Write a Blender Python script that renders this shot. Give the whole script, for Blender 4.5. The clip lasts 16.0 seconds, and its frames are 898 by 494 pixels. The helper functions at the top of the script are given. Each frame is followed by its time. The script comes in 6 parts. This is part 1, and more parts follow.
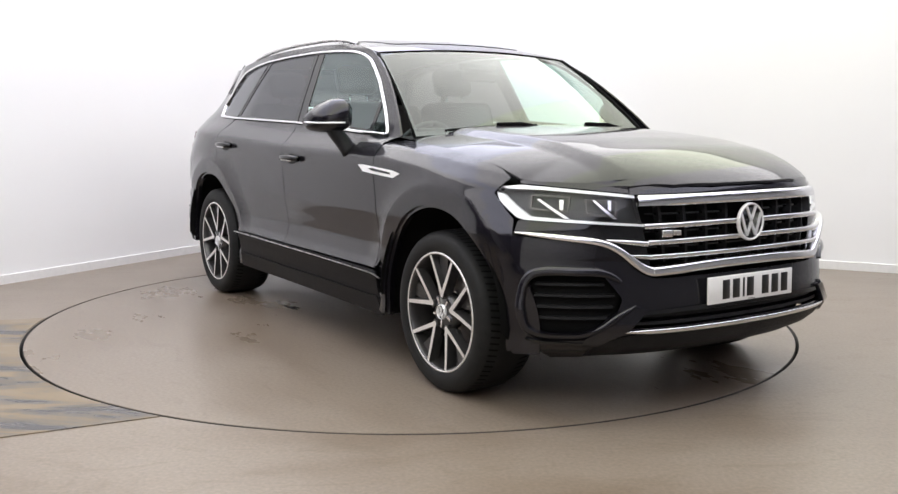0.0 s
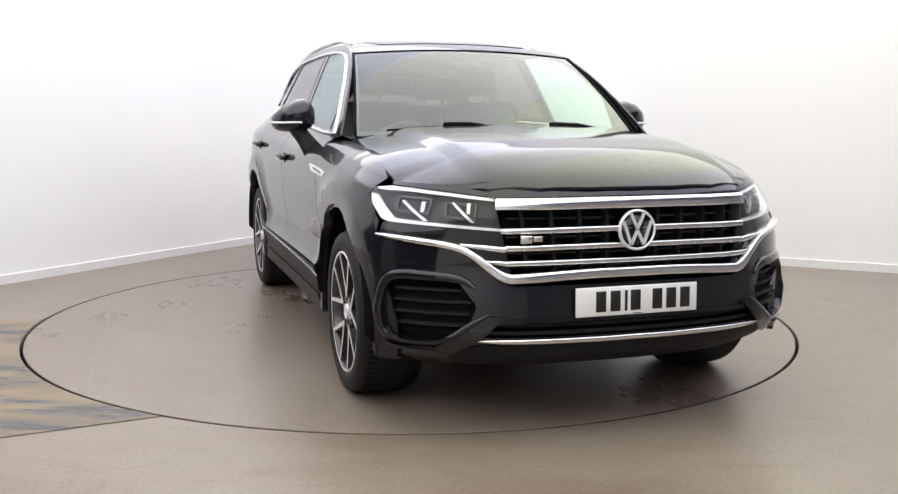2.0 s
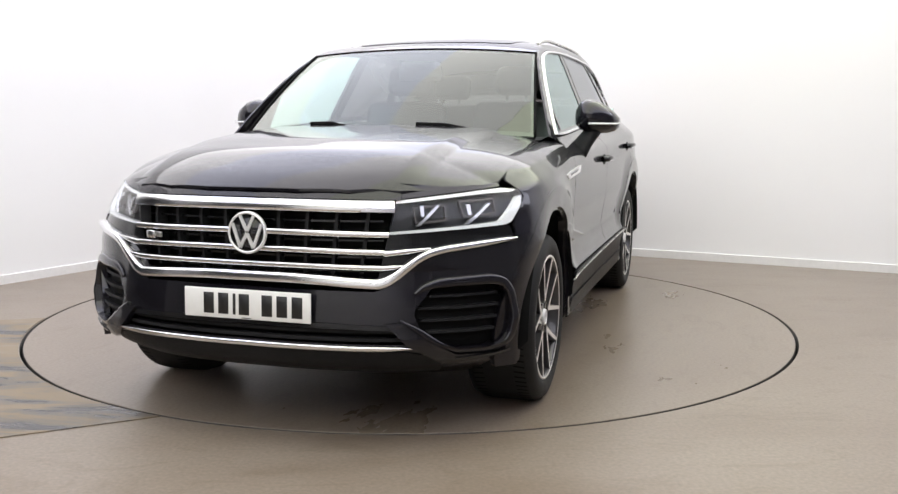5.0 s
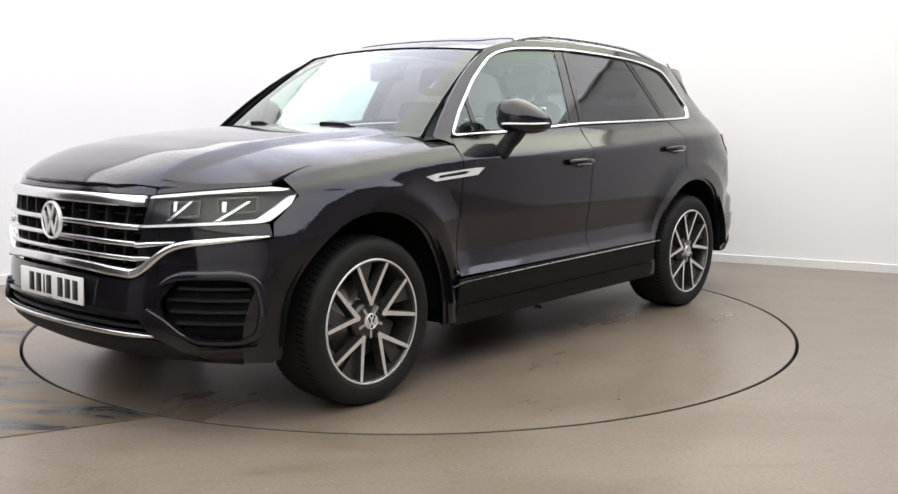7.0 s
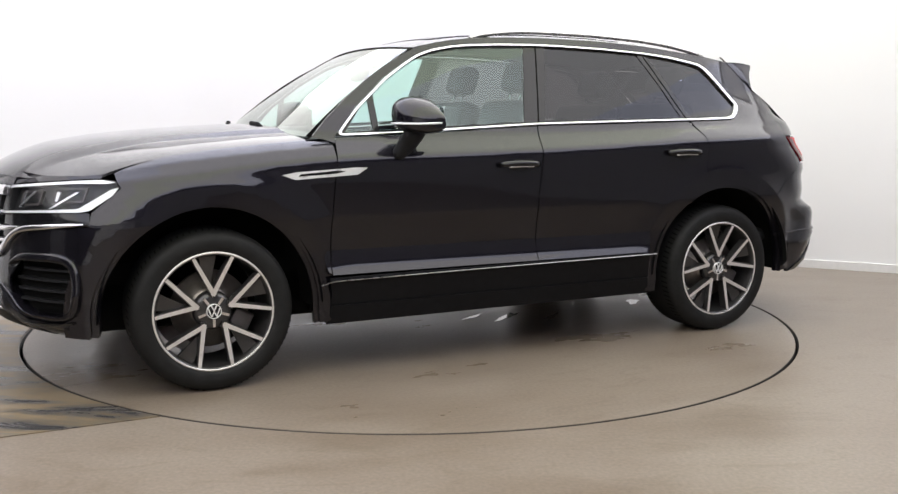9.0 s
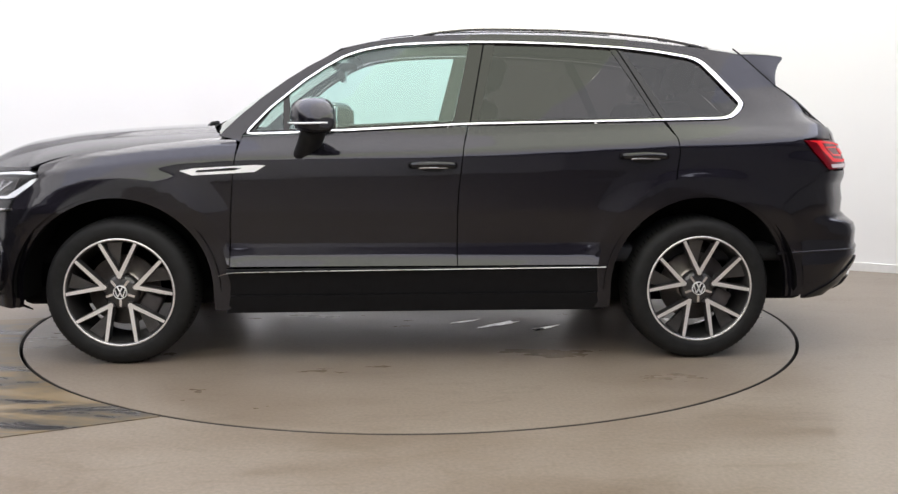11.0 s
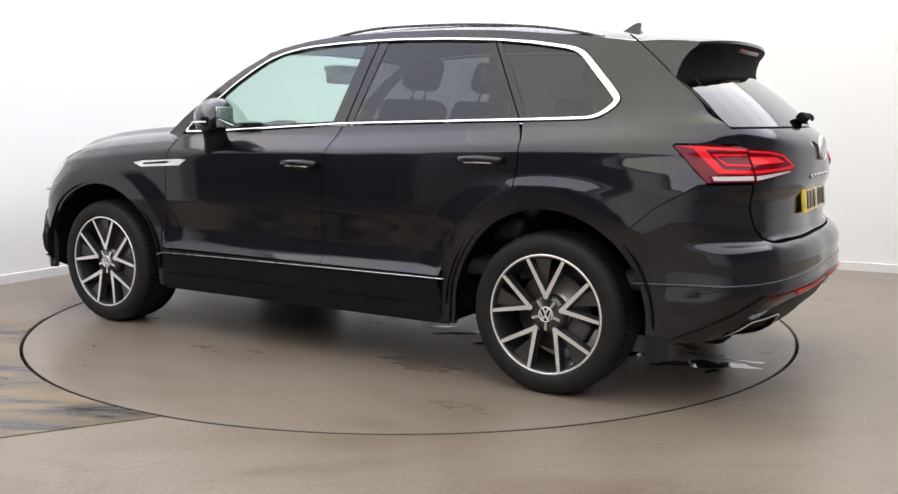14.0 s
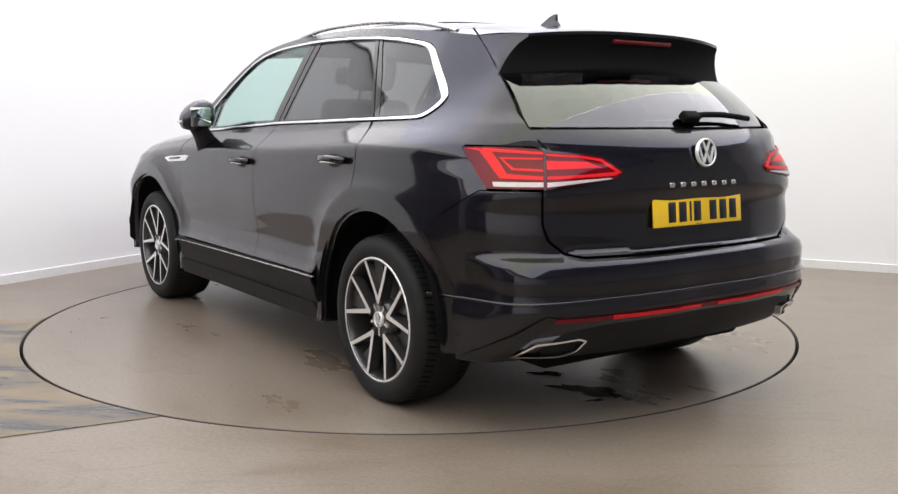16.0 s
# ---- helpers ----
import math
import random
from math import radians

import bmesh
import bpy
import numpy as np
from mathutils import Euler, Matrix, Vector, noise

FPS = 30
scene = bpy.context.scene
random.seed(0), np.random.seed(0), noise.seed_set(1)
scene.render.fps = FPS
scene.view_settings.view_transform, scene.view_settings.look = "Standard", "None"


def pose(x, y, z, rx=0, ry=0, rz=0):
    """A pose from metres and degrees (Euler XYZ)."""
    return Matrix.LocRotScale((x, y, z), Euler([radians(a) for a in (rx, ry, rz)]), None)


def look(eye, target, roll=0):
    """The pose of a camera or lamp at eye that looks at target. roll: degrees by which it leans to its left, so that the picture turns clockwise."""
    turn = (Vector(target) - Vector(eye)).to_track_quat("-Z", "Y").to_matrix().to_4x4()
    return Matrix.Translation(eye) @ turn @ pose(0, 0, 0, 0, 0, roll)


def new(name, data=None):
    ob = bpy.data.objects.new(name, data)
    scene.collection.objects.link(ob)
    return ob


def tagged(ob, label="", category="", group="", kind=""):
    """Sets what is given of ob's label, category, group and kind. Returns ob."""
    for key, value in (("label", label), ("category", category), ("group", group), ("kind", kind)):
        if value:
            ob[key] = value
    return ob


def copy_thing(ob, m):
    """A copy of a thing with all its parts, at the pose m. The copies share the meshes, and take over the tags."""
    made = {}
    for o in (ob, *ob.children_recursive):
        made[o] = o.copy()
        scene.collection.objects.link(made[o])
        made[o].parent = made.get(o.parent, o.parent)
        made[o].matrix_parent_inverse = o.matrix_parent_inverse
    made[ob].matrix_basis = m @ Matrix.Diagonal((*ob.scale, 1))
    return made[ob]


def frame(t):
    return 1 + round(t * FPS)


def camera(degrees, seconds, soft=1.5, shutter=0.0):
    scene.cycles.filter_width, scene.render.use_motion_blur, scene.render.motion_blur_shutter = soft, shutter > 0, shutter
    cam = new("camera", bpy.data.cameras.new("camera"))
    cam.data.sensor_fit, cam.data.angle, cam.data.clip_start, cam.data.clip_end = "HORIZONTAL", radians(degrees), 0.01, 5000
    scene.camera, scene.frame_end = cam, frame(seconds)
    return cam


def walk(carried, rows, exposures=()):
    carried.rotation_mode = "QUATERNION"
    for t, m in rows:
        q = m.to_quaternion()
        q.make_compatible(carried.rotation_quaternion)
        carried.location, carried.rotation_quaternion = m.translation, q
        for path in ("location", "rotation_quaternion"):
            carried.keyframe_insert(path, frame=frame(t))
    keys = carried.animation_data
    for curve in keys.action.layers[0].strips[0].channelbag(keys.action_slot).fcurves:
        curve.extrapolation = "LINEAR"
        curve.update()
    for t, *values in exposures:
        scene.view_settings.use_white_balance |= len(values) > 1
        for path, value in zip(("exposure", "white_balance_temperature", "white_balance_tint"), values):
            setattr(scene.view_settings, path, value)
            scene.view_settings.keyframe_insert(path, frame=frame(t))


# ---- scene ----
# camera on a tripod, level with the door handles
cam = camera(50.7, 16.0, soft=1.4)
EYE = Vector((0.0, -5.796, 1.222))
AIM = EYE + Vector((0.03612, 0.99010, -0.13560))
STAND = look(EYE, AIM, 0.19)
walk(cam, [(0, STAND), (16, STAND)])

# ------------------------------------------------------------------ light
world = bpy.data.worlds.new("studio_world")
world.use_nodes = True
scene.world = world
world.node_tree.nodes["Background"].inputs[0].default_value = (0.02, 0.02, 0.022, 1)
world.node_tree.nodes["Background"].inputs[1].default_value = 1.0
scene.view_settings.exposure = 0.0
LIGHT = 2.34

# ------------------------------------------------------------------ materials


def material(name):
    m = bpy.data.materials.new(name)
    m.use_nodes = True
    nt = m.node_tree
    return m, nt, nt.nodes["Principled BSDF"]


def node(nt, kind, **values):
    n = nt.nodes.new(kind)
    for k, v in values.items():
        n.inputs[k].default_value = v
    return n


def ramp(nt, src, stops):
    r = nt.nodes.new("ShaderNodeValToRGB")
    el = r.color_ramp.elements
    while len(el) < len(stops):
        el.new(0.5)
    for e, (pos, col) in zip(el, stops):
        e.position = pos
        e.color = (*col, 1) if len(col) == 3 else col
    nt.links.new(src, r.inputs[0])
    return r


def simple(name, col, rough=0.5, metal=0.0, coat=0.0, vary=0.12, scale=30.0, bump=0.0, bump_scale=200.0, spec=0.5, coat_rough=0.03):
    """A surface with a fine two-scale variation in colour and gloss."""
    m, nt, b = material(name)
    tc = nt.nodes.new("ShaderNodeTexCoord")
    n1 = node(nt, "ShaderNodeTexNoise", Scale=scale, Detail=5.0)
    nt.links.new(tc.outputs["Object"], n1.inputs["Vector"])
    lo = tuple(c * (1 - vary) for c in col)
    hi = tuple(min(1, c * (1 + vary)) for c in col)
    r = ramp(nt, n1.outputs[0], [(0.3, lo), (0.7, hi)])
    nt.links.new(r.outputs[0], b.inputs["Base Color"])
    mr = node(nt, "ShaderNodeMapRange")
    nt.links.new(n1.outputs[0], mr.inputs[0])
    mr.inputs[3].default_value, mr.inputs[4].default_value = rough * 0.85, min(1, rough * 1.15)
    nt.links.new(mr.outputs[0], b.inputs["Roughness"])
    b.inputs["Metallic"].default_value = metal
    b.inputs["Coat Weight"].default_value = coat
    b.inputs["Coat Roughness"].default_value = coat_rough
    b.inputs["Specular IOR Level"].default_value = spec
    if bump:
        n2 = node(nt, "ShaderNodeTexNoise", Scale=bump_scale, Detail=3.0)
        nt.links.new(tc.outputs["Object"], n2.inputs["Vector"])
        bp = node(nt, "ShaderNodeBump", Strength=bump, Distance=0.002)
        nt.links.new(n2.outputs[0], bp.inputs["Height"])
        nt.links.new(bp.outputs[0], b.inputs["Normal"])
    return m


def glass(name, tint, rough=0.0, base=0.085, sheen=(1, 1, 1)):
    """Thin tinted pane: part clear, part mirror by angle."""
    m, nt, b = material(name)
    nt.nodes.remove(b)
    out = nt.nodes["Material Output"]
    t = nt.nodes.new("ShaderNodeBsdfTransparent")
    t.inputs[0].default_value = (*tint, 1)
    g = nt.nodes.new("ShaderNodeBsdfGlossy")
    g.inputs["Roughness"].default_value = rough
    g.inputs[0].default_value = (*sheen, 1)
    # reflectance of the pane's two faces: 8 % square on, all of it at grazing angles
    lw = node(nt, "ShaderNodeLayerWeight", Blend=0.5)
    pw = nt.nodes.new("ShaderNodeMath")
    pw.operation = "POWER"
    pw.inputs[1].default_value = 4.0
    nt.links.new(lw.outputs["Facing"], pw.inputs[0])
    f = nt.nodes.new("ShaderNodeMath")
    f.operation = "MULTIPLY_ADD"
    f.inputs[1].default_value, f.inputs[2].default_value = 0.90, base
    nt.links.new(pw.outputs[0], f.inputs[0])
    mx = nt.nodes.new("ShaderNodeMixShader")
    nt.links.new(f.outputs[0], mx.inputs[0])
    nt.links.new(t.outputs[0], mx.inputs[1])
    nt.links.new(g.outputs[0], mx.inputs[2])
    nt.links.new(mx.outputs[0], out.inputs[0])
    return m


def glow(name, col, strength):
    m, nt, b = material(name)
    b.inputs["Base Color"].default_value = (*col, 1)
    b.inputs["Emission Color"].default_value = (*col, 1)
    b.inputs["Emission Strength"].default_value = strength
    return m


def paint_material():
    m, nt, b = material("black_pearl_paint")
    tc = nt.nodes.new("ShaderNodeTexCoord")
    v = node(nt, "ShaderNodeTexVoronoi", Scale=1600.0)
    nt.links.new(tc.outputs["Object"], v.inputs["Vector"])
    r = ramp(nt, v.outputs["Color"], [(0.0, (0.006, 0.0055, 0.0075)), (1.0, (0.020, 0.0185, 0.026))])
    nt.links.new(r.outputs[0], b.inputs["Base Color"])
    b.inputs["Metallic"].default_value = 0.85
    b.inputs["Specular IOR Level"].default_value = 0.0
    b.inputs["Roughness"].default_value = 0.48
    b.inputs["Coat Weight"].default_value = 1.0
    b.inputs["Coat Roughness"].default_value = 0.025
    n = node(nt, "ShaderNodeTexNoise", Scale=700.0, Detail=2.0)
    nt.links.new(tc.outputs["Object"], n.inputs["Vector"])
    bp = node(nt, "ShaderNodeBump", Strength=0.012, Distance=0.001)
    nt.links.new(n.outputs[0], bp.inputs["Height"])
    nt.links.new(bp.outputs[0], b.inputs["Coat Normal"])
    return m


def concrete_material(name, tone=1.0, rough=0.33, lane=False):
    m, nt, b = material(name)
    tc = nt.nodes.new("ShaderNodeTexCoord")
    big = node(nt, "ShaderNodeTexNoise", Scale=0.8, Detail=6.0, Roughness=0.6)
    mp = nt.nodes.new("ShaderNodeMapping")
    mp.inputs["Scale"].default_value = (1.0, 2.2, 1.0)
    mp.inputs["Rotation"].default_value = (0, 0, 0.35)
    nt.links.new(tc.outputs["Object"], mp.inputs[0])
    nt.links.new(mp.outputs[0], big.inputs["Vector"])
    c0 = ramp(nt, big.outputs[0], [(0.32, tuple(tone * c for c in (0.184, 0.142, 0.104))), (0.5, tuple(tone * c for c in (0.226, 0.184, 0.145))),
                                   (0.68, tuple(tone * c for c in (0.250, 0.210, 0.170)))])
    fine = node(nt, "ShaderNodeTexNoise", Scale=60.0, Detail=6.0)
    nt.links.new(tc.outputs["Object"], fine.inputs["Vector"])
    c1 = ramp(nt, fine.outputs[0], [(0.3, (0.82, 0.82, 0.82)), (0.7, (1.09, 1.09, 1.09))])
    mul = nt.nodes.new("ShaderNodeMixRGB")
    mul.blend_type = "MULTIPLY"
    mul.inputs[0].default_value = 1.0
    nt.links.new(c0.outputs[0], mul.inputs[1])
    nt.links.new(c1.outputs[0], mul.inputs[2])
    last = mul
    # faint arc-shaped tyre scuffs
    w = node(nt, "ShaderNodeTexNoise", Scale=3.0, Detail=8.0, Roughness=0.7, Distortion=1.5)
    nt.links.new(mp.outputs[0], w.inputs["Vector"])
    c2 = ramp(nt, w.outputs[0], [(0.36, (0.80, 0.78, 0.74)), (0.46, (1, 1, 1))])
    mul2 = nt.nodes.new("ShaderNodeMixRGB")
    mul2.blend_type = "MULTIPLY"
    mul2.inputs[0].default_value = 0.6
    nt.links.new(last.outputs[0], mul2.inputs[1])
    nt.links.new(c2.outputs[0], mul2.inputs[2])
    nt.links.new(mul2.outputs[0], b.inputs["Base Color"])
    mr = node(nt, "ShaderNodeMapRange")
    nt.links.new(big.outputs[0], mr.inputs[0])
    mr.inputs[1].default_value, mr.inputs[2].default_value = 0.3, 0.7
    mr.inputs[3].default_value, mr.inputs[4].default_value = rough * 0.8, rough * 1.3
    nt.links.new(mr.outputs[0], b.inputs["Roughness"])
    bp = node(nt, "ShaderNodeBump", Strength=0.06, Distance=0.002)
    nt.links.new(fine.outputs[0], bp.inputs["Height"])
    nt.links.new(bp.outputs[0], b.inputs["Normal"])
    return m


def worn_lane_material():
    """Dark floor paint, rubbed through to brown concrete in streaks along the lane."""
    m, nt, b = material("worn_dark_floor_paint")
    tc = nt.nodes.new("ShaderNodeTexCoord")
    mp = nt.nodes.new("ShaderNodeMapping")
    mp.inputs["Rotation"].default_value = (0, 0, radians(-17))
    mp.inputs["Scale"].default_value = (0.8, 3.0, 1)
    nt.links.new(tc.outputs["Object"], mp.inputs[0])
    n = node(nt, "ShaderNodeTexNoise", Scale=1.3, Detail=9.0, Roughness=0.66, Distortion=0.6)
    nt.links.new(mp.outputs[0], n.inputs["Vector"])
    r = ramp(nt, n.outputs[0], [(0.38, (0.036, 0.035, 0.037)), (0.45, (0.066, 0.062, 0.062)), (0.485, (0.11, 0.092, 0.070)), (0.55, (0.21, 0.155, 0.090)), (0.68, (0.25, 0.21, 0.160))])
    nt.links.new(r.outputs[0], b.inputs["Base Color"])
    r2 = ramp(nt, n.outputs[0], [(0.4, (0.22, 0.22, 0.22)), (0.6, (0.45, 0.45, 0.45))])
    nt.links.new(r2.outputs[0], b.inputs["Roughness"])
    return m


def wall_material():
    m, nt, b = material("white_wall_paint")
    tc = nt.nodes.new("ShaderNodeTexCoord")
    n = node(nt, "ShaderNodeTexNoise", Scale=0.6, Detail=4.0)
    nt.links.new(tc.outputs["Object"], n.inputs["Vector"])
    r = ramp(nt, n.outputs[0], [(0.3, (0.84, 0.835, 0.835)), (0.7, (0.87, 0.865, 0.868))])
    nt.links.new(r.outputs[0], b.inputs["Base Color"])
    b.inputs["Roughness"].default_value = 0.6
    f = node(nt, "ShaderNodeTexNoise", Scale=140.0, Detail=4.0)
    nt.links.new(tc.outputs["Object"], f.inputs["Vector"])
    bp = node(nt, "ShaderNodeBump", Strength=0.08, Distance=0.001)
    nt.links.new(f.outputs[0], bp.inputs["Height"])
    nt.links.new(bp.outputs[0], b.inputs["Normal"])
    return m


PAINT = paint_material()
FLOOR = concrete_material("sealed_concrete")
DISC = concrete_material("turntable_concrete", 1.0, 0.3)
LANE = worn_lane_material()
WALL = wall_material()
SKIRT = simple("skirting_white", (0.78, 0.77, 0.76), 0.4, vary=0.03)
# for unseen walls only: grey chosen to dim their reflection in the doors
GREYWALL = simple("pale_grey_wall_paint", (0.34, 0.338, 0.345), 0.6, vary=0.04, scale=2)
# for the unseen rooms; tone set by how dark the car mirrors them
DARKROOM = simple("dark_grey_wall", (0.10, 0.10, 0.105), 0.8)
CEIL = simple("ceiling_white", (0.8, 0.8, 0.8), 0.8, vary=0.03)
STEEL = simple("dark_steel", (0.03, 0.028, 0.026), 0.5, 0.6)
BLACK = simple("gloss_black_trim", (0.008, 0.008, 0.009), 0.12, coat=0.3, spec=0.3)
PLASTIC = simple("textured_black_plastic", (0.013, 0.013, 0.014), 0.5, bump=0.25, bump_scale=900, vary=0.2, spec=0.15)
# lower trim's black; also darkens the body-painted upper sill as if shaded
SILL = simple("satin_black_sill", (0.008, 0.008, 0.009), 0.4, vary=0.15, spec=0.11)
RUBBER = simple("tyre_rubber", (0.011, 0.011, 0.011), 0.62, bump=0.15, bump_scale=400, vary=0.3, spec=0.25)
SEAL = simple("black_seal", (0.006, 0.006, 0.006), 0.75, spec=0.08)
CHROME = simple("polished_chrome", (0.84, 0.84, 0.85), 0.20, 1.0, vary=0.03)
SATIN = simple("satin_aluminium", (0.62, 0.61, 0.60), 0.28, 1.0, vary=0.05)
RIMDARK = simple("graphite_wheel_paint", (0.055, 0.053, 0.053), 0.3, 0.5, coat=0.4)
RIMCUT = simple("diamond_cut_aluminium", (0.84, 0.82, 0.80), 0.36, 0.72, vary=0.05, scale=80)
BRIGHT = simple("bright_silver_trim", (0.88, 0.88, 0.88), 0.3, 0.45, vary=0.04)
DISCMETAL = simple("brake_disc_iron", (0.30, 0.27, 0.25), 0.35, 0.9)
CALIPER = simple("caliper_grey", (0.10, 0.09, 0.09), 0.5, 0.4)
CLEAR = glass("clear_green_glass", (0.68, 0.86, 0.82), 0.0, 0.075, (0.88, 1.0, 1.0))
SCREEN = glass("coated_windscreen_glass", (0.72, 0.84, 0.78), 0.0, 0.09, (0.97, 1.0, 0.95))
PRIVACY = glass("privacy_glass", (0.13, 0.12, 0.12), 0.0, 0.042, (0.95, 0.97, 1.0))
# same tint as PRIVACY; extra sheen stands for brighter light over the tail
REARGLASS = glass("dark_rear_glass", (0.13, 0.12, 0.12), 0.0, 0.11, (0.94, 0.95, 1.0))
LENS = glass("clear_lamp_lens", (0.93, 0.94, 0.95), 0.0, 0.02)
CABIN = simple("dark_grey_cabin_cloth", (0.030, 0.030, 0.032), 0.8, bump=0.3, bump_scale=600, vary=0.2)
LEATHER = simple("black_leather", (0.022, 0.021, 0.021), 0.42, bump=0.2, bump_scale=300, vary=0.2)
HEADLINE = simple("light_grey_headlining", (0.45, 0.44, 0.42), 0.9)
LAMPGREY = simple("lamp_housing_grey", (0.05, 0.05, 0.053), 0.4, 0.2, spec=0.2)
LAMPSILVER = simple("lamp_reflector_silver", (0.55, 0.55, 0.57), 0.25, 0.85, vary=0.04)
DRL = simple("lamp_light_guide_white", (0.85, 0.86, 0.88), 0.25, coat=1.0, vary=0.03)
REDLENS = simple("red_lamp_lens", (0.13, 0.003, 0.008), 0.15, coat=0.35, vary=0.1, spec=0.1)
REDBRIGHT = simple("bright_red_light_guide", (0.72, 0.016, 0.022), 0.3, coat=0.2, vary=0.05, spec=0.1)
REDDARK = simple("deep_red_lens", (0.16, 0.004, 0.008), 0.3, coat=0.1, vary=0.1)
PALELENS = simple("pale_pink_lens", (0.56, 0.50, 0.50), 0.3, coat=0.3, vary=0.1, scale=120)
PLATEW = simple("white_plate_acrylic", (0.80, 0.80, 0.78), 0.25, coat=0.6, vary=0.02)
PLATEY = simple("yellow_plate_acrylic", (0.85, 0.55, 0.02), 0.25, coat=0.6, vary=0.02)
INK = simple("black_print", (0.012, 0.012, 0.012), 0.4)
MIRROR = simple("mirror_silvering", (0.46, 0.54, 0.52), 0.02, 1.0, vary=0.0)
WET = simple("wet_film", (0.20, 0.19, 0.17), 0.06, coat=1.0)

# ------------------------------------------------------------------ mesh helpers


def part(name, bm, mat, parent=None, label=""):
    """Links a bmesh as one mesh object under a thing or a part."""
    me = bpy.data.meshes.new(name)
    bm.to_mesh(me)
    bm.free()
    me.materials.append(mat)
    ob = new(name, me)
    if parent is not None:
        ob.parent = parent
    if label:
        tagged(ob, label)
    return ob


def mesh_part(name, verts, faces, mat, parent=None, label="", smooth=True, sharp_deg=None):
    me = bpy.data.meshes.new(name)
    me.from_pydata([tuple(map(float, v)) for v in verts], [], faces)
    me.materials.append(mat)
    if smooth:
        me.polygons.foreach_set("use_smooth", [True] * len(me.polygons))
        if sharp_deg:
            me.set_sharp_from_angle(angle=radians(sharp_deg))
    ob = new(name, me)
    if parent is not None:
        ob.parent = parent
    if label:
        tagged(ob, label)
    return ob


NORMALS = {}


def mirrored(ob, name=None, parent=None):
    """The opposite-hand twin of a part, mirrored across the car's middle plane."""
    if ob.data.name in NORMALS:
        me = bpy.data.meshes.new(ob.data.name)
        me.from_pydata([(v.co.x, -v.co.y, v.co.z) for v in ob.data.vertices], [], [tuple(p.vertices)[::-1] for p in ob.data.polygons])
        me.polygons.foreach_set("use_smooth", [True] * len(me.polygons))
        me.update()
        me.normals_split_custom_set_from_vertices([(x, -y, z) for x, y, z in NORMALS[ob.data.name]])
        me.materials.append(ob.data.materials[0])
    else:
        me = ob.data.copy()
        me.transform(Matrix.Diagonal((1, -1, 1, 1)))
        me.flip_normals()
    tw = new(name or ob.name.split(".")[0], me)
    tw.parent = parent or ob.parent
    for k in ("label",):
        if k in ob:
            tw[k] = ob[k]
    return tw


def box(bm, x0, x1, y0, y1, z0, z1, m=None):
    vs = bmesh.ops.create_cube(bm, size=1)["verts"]
    t = Matrix.Translation(((x0 + x1) / 2, (y0 + y1) / 2, (z0 + z1) / 2)) @ Matrix.Diagonal((abs(x1 - x0), abs(y1 - y0), abs(z1 - z0), 1))
    bmesh.ops.transform(bm, matrix=(m @ t) if m is not None else t, verts=vs)
    return vs


def rounded_box(x0, x1, y0, y1, z0, z1, r=0.01, seg=2, m=None):
    bm = bmesh.new()
    box(bm, x0, x1, y0, y1, z0, z1)
    bmesh.ops.bevel(bm, geom=bm.edges[:] + bm.verts[:], offset=r, segments=seg, profile=0.5, affect="EDGES")
    for f in bm.faces:
        f.smooth = True
    if m is not None:
        bmesh.ops.transform(bm, matrix=m, verts=bm.verts)
    return bm


def lathe(bm, prof, n=48, m=None):
    """Turns (radius, height) pairs round the z axis."""
    rings = []
    for r, h in prof:
        rings.append([bm.verts.new((r * math.cos(2 * math.pi * i / n), r * math.sin(2 * math.pi * i / n), h)) for i in range(n)])
    for a, b in zip(rings, rings[1:]):
        for i in range(n):
            f = bm.faces.new((a[i], a[(i + 1) % n], b[(i + 1) % n], b[i]))
            f.smooth = True
    if m is not None:
        bmesh.ops.transform(bm, matrix=m, verts=bm.verts)
    return rings


def tube(bm, pts, r, n=8, flat=1.0):
    """A round bar along points; flat squeezes it along its second axis."""
    pts = [Vector(p) for p in pts]
    rings = []
    for i, p in enumerate(pts):
        d = (pts[min(i + 1, len(pts) - 1)] - pts[max(i - 1, 0)]).normalized()
        up = Vector((0, 0, 1)) if abs(d.z) < 0.9 else Vector((1, 0, 0))
        a = d.cross(up).normalized()
        b = a.cross(d)
        rings.append([bm.verts.new(p + r * (math.cos(2 * math.pi * k / n) * a + flat * math.sin(2 * math.pi * k / n) * b)) for k in range(n)])
    for u, v in zip(rings, rings[1:]):
        for k in range(n):
            bm.faces.new((u[k], u[(k + 1) % n], v[(k + 1) % n], v[k])).smooth = True
    bm.faces.new(rings[0][::-1])
    bm.faces.new(rings[-1])
    return bm


from mathutils.geometry import delaunay_2d_cdt


